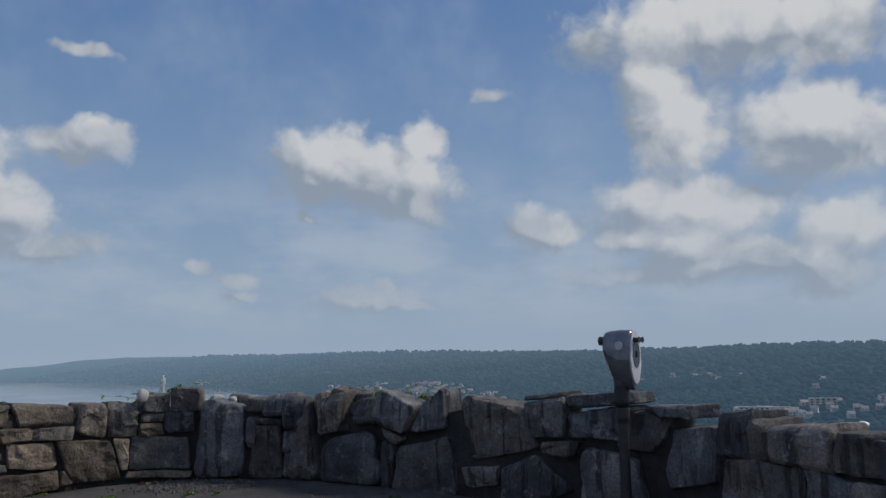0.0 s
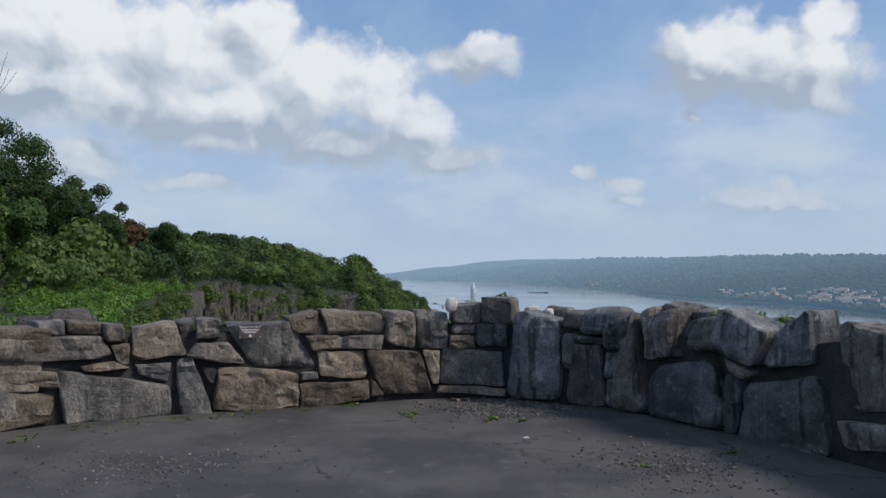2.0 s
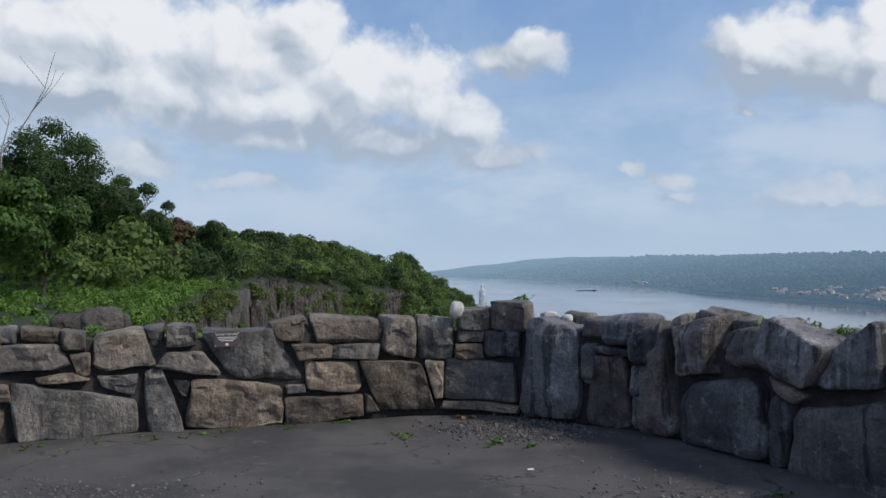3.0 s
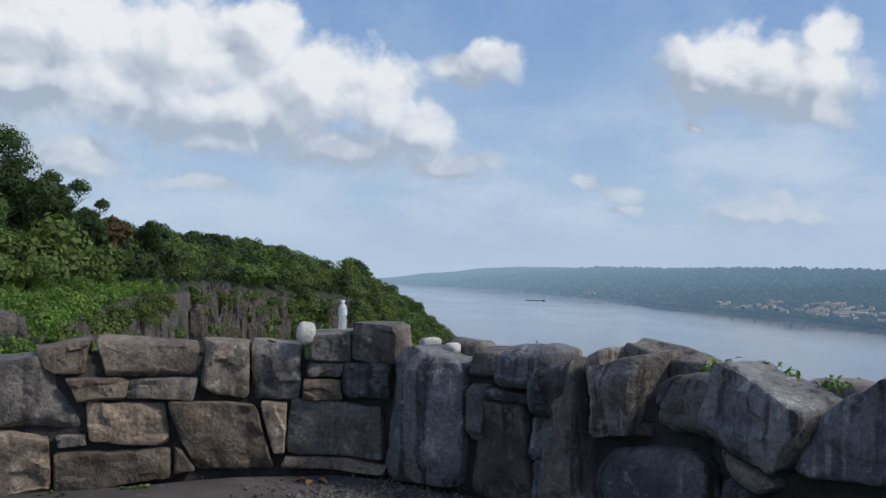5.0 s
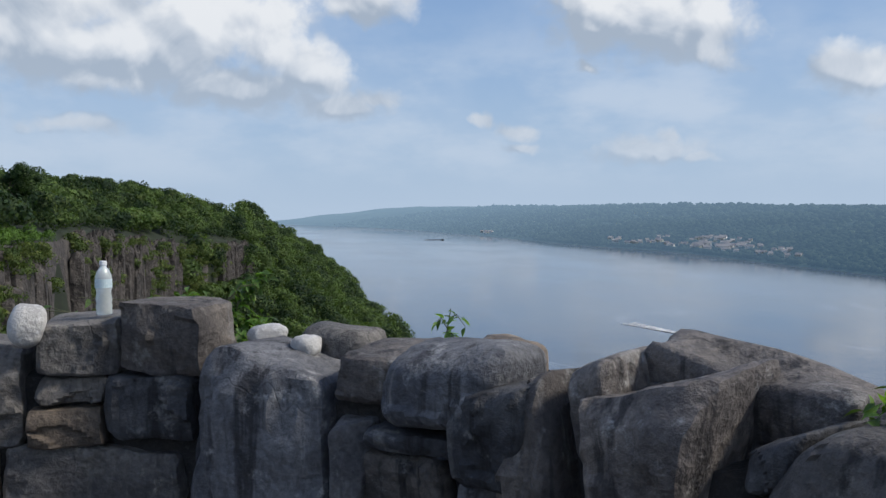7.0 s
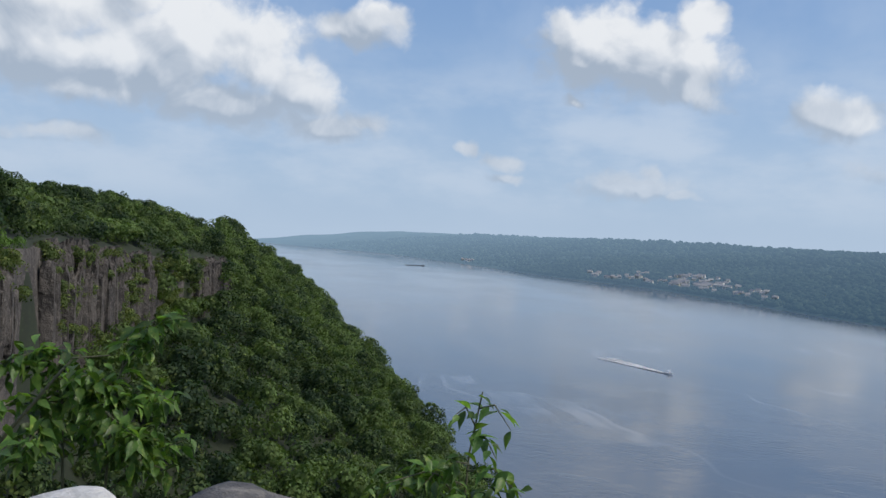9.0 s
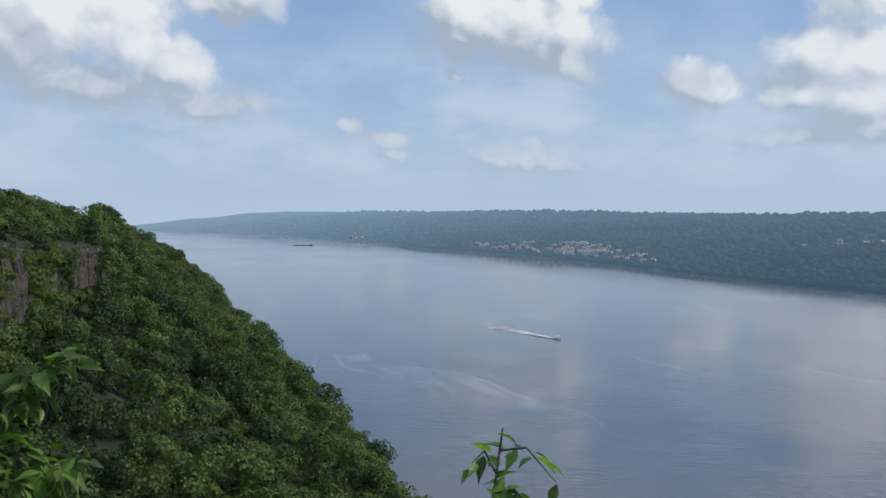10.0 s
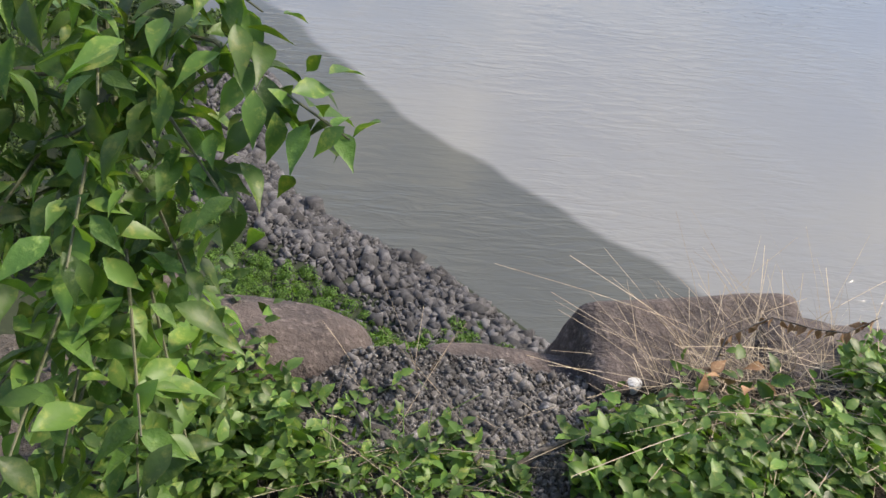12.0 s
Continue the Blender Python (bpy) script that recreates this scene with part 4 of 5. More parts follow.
def limb(bm, a, c, r0, r1, sides=7):
    d = (c - a).normalized()
    s1 = d.orthogonal().normalized()
    s2 = d.cross(s1)
    ra, rc = [], []
    for j in range(sides):
        w = s1 * math.cos(2 * math.pi * j / sides) + s2 * math.sin(2 * math.pi * j / sides)
        ra.append(bm.verts.new(a + w * r0))
        rc.append(bm.verts.new(c + w * r1))
    for j in range(sides):
        bm.faces.new((ra[j], ra[(j + 1) % sides], rc[(j + 1) % sides], rc[j]))
    bm.faces.new(rc)
    return c


def branches(bm, base, way, length, radius, depth, rng, tips, spread=0.7):
    a = base
    for q in range(3):
        c = a + (way + Vector((rng.uniform(-1, 1), rng.uniform(-1, 1), rng.uniform(-0.3, 0.6))) * 0.16).normalized() * length / 3
        limb(bm, a, c, radius * (1 - q * 0.18), radius * (1 - (q + 1) * 0.18), 6 if depth < 2 else 8)
        if depth and q:
            for j in range(2):
                side = Vector((rng.uniform(-1, 1), rng.uniform(-1, 1), rng.uniform(0.0, 0.8))).normalized()
                branches(bm, c, (way * (1 - spread) + side * spread).normalized(), length * rng.uniform(0.45, 0.65), radius * 0.45, depth - 1, rng, tips, spread)
        a = c
    tips.append(a)


def tree(place, height, seed, label, mat, leaves=5000, wide=0.40):
    rng = random.Random(seed)
    g = np.random.default_rng(seed)
    root = tagged(new("tree"), label, "tree")
    root.location = place
    bm, tips = bmesh.new(), []
    branches(bm, Vector((0, 0, -1)), Vector((0.03, 0.02, 1)), height * 0.56, height * 0.022, 2, rng, tips, 0.75)
    part("trunk", bm, BARK, root)
    p, d = crown_points(leaves * 4, 34, g, 1.0)
    p = p * (height * wide, height * wide, height * 0.40) + (0, 0, height * 0.60)
    v = leaf_cards(p, d, 0.21, g)
    crown = mesh_from("crown", v, quads(v), mat, root)
    tagged(crown, kind="stuff")
    return root


OAK = material("oak_foliage", ((0.024, 0.050, 0.019), (0.046, 0.084, 0.026), (0.085, 0.125, 0.040)), 0.7, 0.25, 0.0, 1.5, island=0.35, spec=0.3, through_light=(1.3, 1.4, 0.6))
LIME = material("light_foliage", ((0.042, 0.086, 0.022), (0.072, 0.136, 0.032), (0.13, 0.170, 0.045)), 0.7, 0.25, 0.0, 1.5, island=0.35, spec=0.3, through_light=(1.3, 1.4, 0.6))
RUST = material("rust_foliage", ((0.07, 0.045, 0.025), (0.10, 0.07, 0.03), (0.07, 0.09, 0.03)), 0.75, 0.3, 0.0, 2.0, island=0.3, spec=0.2)


def bearing_place(az, dist, z):
    return dist * math.sin(radians(az)), dist * math.cos(radians(az)), z


tree(bearing_place(-30.2, 58, -0.6), 9.0, 21, "bright green leafy tree with yellowing lower leaves", LIME, 5200)
tree(bearing_place(-27.0, 66, -0.6), 7.0, 22, "green leafy tree with orange-tinged leaves", LIME, 4200)
tree(bearing_place(-25.6, 100, 0.5), 15.5, 23, "tall dark green oak above the cliff", OAK, 6500)
tree(bearing_place(-22.8, 106, 0.5), 12.0, 24, "dark green spreading oak above the cliff", OAK, 6000)
tree(bearing_place(-28.8, 92, 0.0), 14.5, 25, "tall dark green oak beside a bare snag", OAK, 6000)
tree(bearing_place(-20.6, 116, 1.0), 7.5, 26, "round dark green tree above the cliff", OAK, 4200)
tree(bearing_place(-19.2, 128, 1.5), 7.0, 27, "reddish brown dying tree among green ones", RUST, 3200)
tree(bearing_place(-16.9, 150, 1.0), 8.0, 28, "small lone tree standing above the woods", OAK, 3200)
tree(bearing_place(-32.5, 50, -0.5), 8.5, 29, "bright green leafy tree near the overlook", LIME, 5200)
snag = tagged(new("dead_tree"), "bare grey dead tree snag above the crowns", "tree")
snag.location = bearing_place(-29.4, 84, 0)
bm, tips = bmesh.new(), []
branches(bm, Vector((0, 0, 0)), Vector((0.02, 0, 1)), 11.5, 0.16, 2, random.Random(3), tips, 0.55)
part("trunk", bm, material("dead_wood", ((0.16, 0.15, 0.14), (0.24, 0.22, 0.21), (0.30, 0.28, 0.27)), 0.9, 2.0, 0.4, 20.0), snag)

# ---- cliff columns ----
COLS = []
for q in range(6):
    bm = rock_mesh(40 + q, 3, 0.16, 8.0)
    me = bpy.data.meshes.new("column")
    bm.to_mesh(me)
    bm.free()
    me.materials.append(CLIFF)
    COLS.append(me)
cliff = tagged(mesh_from("cliff", [(brink(y) + w, y, plateau(y) - h) for y in np.linspace(42, 350, 100) for w, h in ((-1.0, 0.6), (1.2, 1.2), (2.6, 26))],
                         [(3 * j + q, 3 * j + 3 + q, 3 * j + 4 + q, 3 * j + 1 + q) for j in range(99) for q in range(2)], CLIFF), "brown columnar basalt cliff face", "cliff", kind="structure")
crng = random.Random(9)
for y0, y1, tall in ((44, 130, 11), (150, 240, 24), (290, 348, 18)):
    y = y0
    while y < y1:
        w = crng.uniform(0.7, 1.5)
        h = tall * crng.uniform(0.55, 0.62) * (0.75 + 0.25 * math.sin((y - y0) / (y1 - y0) * math.pi))
        for layer in range(2):
            c = new("column", crng.choice(COLS))
            c.parent = cliff
            out = (0.6, 2.2)[layer] + crng.uniform(-0.8, 0.8)
            top = float(plateau(y)) - crng.uniform(0, 1.8) - (1.2 if y < 140 else 0.0) - (0, crng.uniform(1, 9))[layer]
            c.matrix_world = pose(float(brink(y)) + out, y, top - h, crng.uniform(-3, 3), crng.uniform(-3, 3), crng.uniform(0, 90)) @ Matrix.Diagonal((w, w, h, 1))
        y += w * 1.35
# outcrops near the lookout
for az, dist, z, sc in ((-23.2, 34, -0.6, 1.2), (-22.4, 35, -0.7, 0.9), (-25.2, 36, -0.8, 1.0)):
    boulder("outcrop", bearing_place(az, dist, z - 0.35), (sc * 0.6, sc * 0.6, sc * 0.6), (0, 5, az * 3), int(dist + az), CLIFF, "grey-brown angular rock outcrop among scrub", "rock", 4, 0.2, 8, "outcrops")

# ---- talus along the water ----
tal_rng = np.random.default_rng(3)
cube = np.array([(x, y, z) for x in (-1, 1) for y in (-1, 1) for z in (-1, 1)], float)
cube_f = np.array([(0, 1, 3, 2), (4, 6, 7, 5), (0, 4, 5, 1), (2, 3, 7, 6), (0, 2, 6, 4), (1, 5, 7, 3)])


def rubble(xs, ys, zs, sizes, name, label, mat, category="stones"):
    m = len(xs)
    v = cube[None] * tal_rng.uniform(0.3, 1.15, (m, 1, 3)) + tal_rng.normal(size=(m, 8, 3)) * 0.22
    ax = tal_rng.normal(size=(m, 3))
    ax /= np.linalg.norm(ax, axis=1)[:, None]
    an = tal_rng.uniform(0, 3.1, m)[:, None, None]
    cr = np.cross(ax[:, None, :], v)
    dt = np.sum(ax[:, None, :] * v, -1, keepdims=True)
    v = v * np.cos(an) + cr * np.sin(an) + ax[:, None, :] * dt * (1 - np.cos(an))
    v = v * np.asarray(sizes)[:, None, None] + np.stack([xs, ys, zs], -1)[:, None, :]
    f = cube_f[None] + (np.arange(m) * 8)[:, None, None]
    return tagged(mesh_from(name, v.reshape(-1, 3), f.reshape(-1, 4), mat), label, category, kind="stuff")


m = 21000
ys = tal_rng.uniform(55, 178, m)
xs = shore(ys) + 0.6 - np.abs(tal_rng.normal(size=m)) * 9.0
rubble(xs, ys, land(np.minimum(xs, shore(ys)), ys) + 0.15, np.abs(tal_rng.normal(size=m)) ** 1.5 * 0.24 + 0.15, "talus", "grey broken rock rubble along the shore", TALUS)

# ---- the ledge beyond the wall ----
def ledge_z(x, y):
    out = 0.62 * x + 0.78 * y
    lumps = 0.025 * wobble(x * 5.0, y * 4.3) + 0.012 * wobble(x * 13.0, y * 12.0)
    return -0.60 + lumps + 0.05 * np.exp(-((x - 2.68) ** 2 + (y - 10.02) ** 2) / 0.10) - np.clip((np.maximum(out - 9.62, x - 4.46)) * 2.6, 0, 6.0)


EARTH = material("ledge_earth", ((0.045, 0.036, 0.028), (0.085, 0.070, 0.055), (0.15, 0.13, 0.11)), 0.95, 6.0, 0.8, 60.0, coords="World")
ledge = sheet("ground_ledge", np.linspace(-0.1, 5.3, 110), np.linspace(6.7, 12.4, 116), ledge_z, EARTH)
tagged(ledge, "stony brown earth ledge between the wall and the drop", "ground", kind="structure")


boulder("ledge_rock", (2.42, 10.40, -0.70), (0.30, 0.16, 0.21), (6, 6, -28), 31, BROWN_ROCK, "smooth brown rounded bedrock on the ledge", "rock", 12, 0.16, 3.5, "ledge rocks")
boulder("ledge_rock", (3.52, 9.76, -0.72), (0.38, 0.15, 0.20), (14, 4, -24), 33, BROWN_ROCK, "dark brown slab of rock with sharp edge on the ledge", "rock", 12, 0.07, 14, "ledge rocks")
boulder("ledge_rock", (3.86, 9.40, -0.72), (0.32, 0.2, 0.18), (0, 8, -30), 35, BROWN_ROCK, "dark brown bedrock at the cliff edge", "rock", 10, 0.14, 6, "ledge rocks")
boulder("ledge_rock", (2.20, 10.76, -0.66), (0.13, 0.13, 0.18), (0, 8, 10), 36, BROWN_ROCK, "brown rock standing at the cliff edge", "rock", 10, 0.14, 5, "ledge rocks")
boulder("ledge_rock", (2.98, 9.98, -0.72), (0.26, 0.10, 0.13), (0, 8, -35), 37, BROWN_ROCK, "low brown bedrock under gravel", "rock", 10, 0.14, 5, "ledge rocks")
boulder("cobble", (3.21, 9.72, -0.555), (0.025, 0.022, 0.022), (0, 0, 0), 38, PALE_ROCK, "small white pebble on the ledge", "stone", 5, 0.15, 3, "pale stones")


def ledge_gravel(m, small, large, name, label, mat):
    """Angular chips spilling along the ledge's edge."""
    along, over = tal_rng.normal(0, 0.27, m), tal_rng.normal(-0.06, 0.13, m)
    gx, gy = 2.70 + 0.83 * along + 0.55 * over, 9.98 - 0.55 * along + 0.83 * over
    ok = 0.62 * gx + 0.78 * gy < 9.66
    gx, gy = gx[ok], gy[ok]
    rubble(gx, gy, ledge_z(gx, gy) + 0.003, small + np.abs(tal_rng.normal(size=len(gx))) * (large - small) * 0.5, name, label, mat, "gravel")


ledge_gravel(16000, 0.002, 0.007, "ledge_gravel", "loose grey angular gravel on the ledge", GRAVEL)
ledge_gravel(1100, 0.006, 0.015, "ledge_gravel", "larger broken grey stone chips on the ledge", GRAVEL)
# low plants on the ledge
LEAF_M = material("leaf_green", ((0.065, 0.140, 0.030), (0.125, 0.230, 0.050), (0.20, 0.30, 0.08)), 0.40, 9.0, 0.25, 60.0, vary=0.5, spec=0.45, through_light=(1.4, 1.5, 0.55))
COVER_M = material("ground_plants", ((0.050, 0.105, 0.020), (0.100, 0.185, 0.034), (0.22, 0.26, 0.06)), 0.45, 6.0, 0.1, 50.0, island=0.55, coords="World", spec=0.4, through_light=(1.4, 1.5, 0.55))
for node in LEAF_M.node_tree.nodes:                   # thin leaves, the light shines through
    if node.type == "MIX_SHADER":
        node.inputs[0].default_value = 0.5
DRY_M = material("dry_stems", ((0.20, 0.15, 0.10), (0.32, 0.26, 0.18), (0.42, 0.36, 0.27)), 0.85, 6.0, 0.0, 50.0, island=0.35, coords="World")


def leaf_blades(p, d, size, g):
    """Folded pointed leaves: each six quads on a rib, growing from p along d."""
    m = len(p)
    d = d / np.linalg.norm(d, axis=1)[:, None]
    side = np.cross(d, g.normal(size=(m, 3)) * 0.5 + (0, 0, 1))
    side /= np.linalg.norm(side, axis=1)[:, None]
    up = np.cross(side, d)
    s = (size * g.uniform(0.55, 1.35, m))[:, None]
    v = []
    for t, w in ((0.0, 0.06), (0.3, 0.30), (0.68, 0.24), (1.0, 0.01)):
        rib = p + d * s * t - up * s * 0.28 * t * t
        v += [rib - side * s * w + up * s * w * 0.3, rib, rib + side * s * w + up * s * w * 0.3]
    v = np.stack(v, 1)
    f = np.array([(3 * j + q, 3 * j + q + 1, 3 * j + q + 4, 3 * j + q + 3) for j in range(3) for q in range(2)])
    return v.reshape(-1, 3), (f[None] + (np.arange(m) * 12)[:, None, None]).reshape(-1, 4)


def tufts(centres, name, label, mat, leaf=0.05, count=160, spread=0.16, high=0.16, category="plants"):
    g = np.random.default_rng(len(centres) * 7 + 1)
    ps, dirs = [], []
    for x, y, z, k in centres:
        for q in range(max(1, int(count * k / 9))):       # sprigs of nine leaves up a stalk
            foot = np.array([x + g.normal(0, spread * k), y + g.normal(0, spread * k), z])
            lean, tall = g.normal(0, 0.35, 2), high * k * g.uniform(0.4, 1.3)
            turn = g.uniform(0, 6.28)
            for j in range(9):
                t = (j + 0.5) / 9
                a = turn + j * 2.4
                ps.append(foot + np.array([lean[0] * tall * t, lean[1] * tall * t, tall * t]))
                dirs.append((math.cos(a), math.sin(a), g.uniform(-0.1, 0.9)))
    v, f = leaf_blades(np.array(ps), np.array(dirs), leaf, g)
    return tagged(mesh_from(name, v, f, mat, smooth=True), label, category, kind="stuff")


tufts([(1.95, 10.15, -0.58, 1.2), (2.1, 10.2, -0.57, 1.3), (2.25, 10.25, -0.57, 1.1), (2.2, 10.42, -0.56, 1.0), (2.1, 10.05, -0.58, 1.0), (2.3, 10.1, -0.58, 0.7)],
      "ground_plants", "low bright green leafy plants beside the young tree", COVER_M, 0.042, 330, 0.09, 0.17)
tufts([(2.45, 9.88, -0.59, 0.6), (2.36, 9.98, -0.59, 0.5), (2.62, 9.84, -0.58, 0.45), (2.55, 10.05, -0.58, 0.35), (2.72, 9.72, -0.59, 0.4), (2.5, 9.72, -0.59, 0.8)],
      "ground_plants", "small green plants sprouting through the gravel", COVER_M, 0.034, 300, 0.12, 0.15)
tufts([(2.95, 9.55, -0.59, 0.9), (3.08, 9.52, -0.58, 1.0), (3.22, 9.42, -0.58, 1.1), (3.38, 9.34, -0.58, 1.1), (3.52, 9.24, -0.58, 1.1), (3.68, 9.2, -0.56, 1.1), (3.3, 9.2, -0.58, 1.0), (3.1, 9.36, -0.58, 1.0), (3.82, 9.22, -0.54, 1.0)],
      "ground_plants", "dense dark green leafy plants on the ledge", COVER_M, 0.045, 330, 0.09, 0.14)


def stems(centre, count, long, name, label, mat, spread, lean, thick, seed):
    g = np.random.default_rng(seed)
    v = []
    for q in range(count):
        a = np.array(centre) + np.array([g.normal(0, spread), g.normal(0, spread), 0])
        d = np.array([g.normal(0, lean), g.normal(0, lean), 1.0])
        ln = long * g.uniform(0.4, 1.1)
        w = np.array([g.normal(), g.normal(), 0.0])
        w = w / np.linalg.norm(w) * thick
        pts = [a + d * ln * t + np.array([d[0], d[1], -0.35]) * ln * 0.8 * t * t for t in np.linspace(0, 1, 5)]
        for c, e in zip(pts, pts[1:]):
            v += [c - w, c + w, e + w * 0.8, e - w * 0.8]
    v = np.array(v)
    return tagged(mesh_from(name, v, quads(v), mat), label, "grass", kind="stuff")


stems((3.45, 9.56, -0.58), 320, 0.20, "dry_grass", "tangle of pale dry grass stems on the ledge", DRY_M, 0.09, 0.7, 0.0012, 4)
stems((3.62, 9.40, -0.56), 170, 0.24, "dry_grass", "tangle of brown dry stems on the ledge", DRY_M, 0.09, 0.9, 0.0014, 14)
stems((3.26, 9.62, -0.58), 60, 0.20, "dry_grass", "thin pale dry grass stems on the ledge", DRY_M, 0.06, 0.5, 0.001, 6)
stems((2.52, 9.84, -0.59), 110, 0.16, "dry_grass", "thin dry grass among gravel", DRY_M, 0.14, 0.8, 0.0009, 8)
stems((2.48, 9.80, -0.59), 90, 0.13, "green_grass", "narrow green grass blades on the ledge", COVER_M, 0.14, 0.6, 0.0016, 10)
stalk = bmesh.new()
path = [Vector(c) for c in ((3.30, 9.57, -0.60), (3.34, 9.59, -0.47), (3.41, 9.62, -0.38), (3.53, 9.58, -0.335), (3.58, 9.48, -0.32), (3.61, 9.42, -0.295), (3.70, 9.39, -0.26))]
for q, (a, c) in enumerate(zip(path, path[1:])):
    limb(stalk, a, c, 0.0035 - 0.0004 * q, 0.0031 - 0.0004 * q, 6)
dry_stalk = tagged(part("dry_stalk", stalk, BARK), "arching brown dead stalk with withered leaves", "stalk")
log = bmesh.new()
limb(log, Vector((2.70, 9.70, -0.57)), Vector((2.83, 9.70, -0.555)), 0.016, 0.012, 10)
limb(log, Vector((2.83, 9.70, -0.555)), Vector((2.94, 9.68, -0.55)), 0.012, 0.004, 10)
tagged(part("fallen_stick", log, BARK), "weathered grey fallen stick on the gravel", "stick")


def leaf_mesh(name, length, width, seed):
    """A pointed oval leaf, folded along its rib and drooping at the tip."""
    rng = random.Random(seed)
    me = bpy.data.meshes.new(name)
    verts, faces = [], []
    shape = (0.05, 0.62, 0.98, 0.92, 0.62, 0.25, 0.02)
    droop = rng.uniform(0.15, 0.4)
    curl = rng.uniform(-0.12, 0.12)
    for j, w in enumerate(shape):
        t = j / (len(shape) - 1)
        z = -droop * t * t * length
        for side in (-1, 0, 1):
            verts.append((side * w * width / 2 + curl * t * t * length, t * length, z + (0.22 * w * width if side else 0)))
    for j in range(len(shape) - 1):
        for q in range(2):
            a = j * 3 + q
            faces.append((a, a + 1, a + 4, a + 3))
    me.from_pydata(verts, [], faces)
    for f in me.polygons:
        f.use_smooth = True
    me.materials.append(LEAF_M)
    return me


LEAVES = [leaf_mesh("leaf", 0.080, 0.036, q) for q in range(6)]
TWIG = material("green_twig", ((0.06, 0.07, 0.03), (0.10, 0.10, 0.05), (0.14, 0.13, 0.08)), 0.7, 20.0, 0.2, 90.0)


def sapling(label, stem_pts, twigs, leaves_per, seed, leaf_size=1.0, bushy=0.0, bushy_top=0.62):
    """A leafy young tree: a stem through points, twigs (start share of the stem, tip), leaves in two rows along each."""
    rng = random.Random(seed)
    root = tagged(new("sapling"), label, "sapling")
    root.location = stem_pts[0]
    o = Vector(stem_pts[0])
    bm = bmesh.new()
    pts = [Vector(p) - o for p in stem_pts]
    for q, (a, c) in enumerate(zip(pts, pts[1:])):
        limb(bm, a, c, 0.008 * (1 - 0.8 * q / len(pts)), 0.008 * (1 - 0.8 * (q + 1) / len(pts)), 7)
    rows = [(pts[-2], pts[-1], 7)]
    for share, tip, many in twigs:
        f = share * (len(pts) - 1)
        j = min(int(f), len(pts) - 2)
        a = pts[j].lerp(pts[j + 1], f - j)
        c = Vector(tip) - o
        mid = a.lerp(c, 0.5) + Vector((0, 0, 0.05))
        twig = bmesh.new()
        limb(twig, a, mid, 0.004, 0.003, 5)
        limb(twig, mid, c, 0.003, 0.0015, 5)
        part("twig", twig, TWIG, root)
        rows.append((a.lerp(mid, 0.4), mid, many // 2))
        rows.append((mid, c, many - many // 2))
    part("stem", bm, TWIG, root)
    extra = []
    for a, c, many in rows:
        many = int(many * leaves_per)
        d = (c - a).normalized()
        side = d.cross(Vector((0, 0, 1))).normalized()
        for q in range(many):
            p = a.lerp(c, (q + 0.5) / many) + Vector((rng.gauss(0, 0.012), rng.gauss(0, 0.012), rng.gauss(0, 0.012)))
            w = (d * rng.uniform(0.1, 0.9) + side * (1 if q % 2 else -1) * rng.uniform(0.4, 1.1) + Vector((rng.gauss(0, 0.3), rng.gauss(0, 0.3), rng.uniform(-0.9, 0.2))))
            w.normalize()
            s = leaf_size * rng.uniform(0.6, 1.15)
            up = Vector((rng.gauss(0, 0.35), rng.gauss(0, 0.35), 1))
            xax = w.cross(up).normalized()
            zax = xax.cross(w)
            ob = new("leaf", rng.choice(LEAVES))
            ob.parent = root
            ob.matrix_local = Matrix.Translation(p) @ Matrix((xax, w, zax)).transposed().to_4x4() @ Matrix.Diagonal((s, s, s, 1))
    # further leaves, too many to tell apart, round the twigs
    for a, c, many in [q for q in rows if q[1].z + o.z < bushy_top] if bushy else ():
        for q in range(int(many * bushy)):
            p = a.lerp(c, rng.random()) + Vector((rng.gauss(0, 0.035), rng.gauss(0, 0.035), rng.gauss(-0.01, 0.03)))
            w = Vector((rng.gauss(0, 0.7), rng.gauss(0, 0.7), rng.uniform(-1.0, 0.1))).normalized()
            xax = w.cross(Vector((rng.gauss(0, 0.4), rng.gauss(0, 0.4), 1))).normalized()
            s = leaf_size * rng.uniform(0.6, 1.2)
            mm = Matrix.Translation(p) @ Matrix((xax, w, xax.cross(w))).transposed().to_4x4() @ Matrix.Diagonal((s, s, s, 1))
            extra += [mm @ v.co for v in rng.choice(LEAVES).vertices]
    if extra:
        f = np.array([(j * 3 + q, j * 3 + q + 1, j * 3 + q + 4, j * 3 + q + 3) for j in range(6) for q in range(2)])
        f = (f[None] + (np.arange(len(extra) // 21) * 21)[:, None, None]).reshape(-1, 4)
        tagged(mesh_from("foliage", np.array(extra), f, COVER_M, root, smooth=True), kind="stuff")
    return root


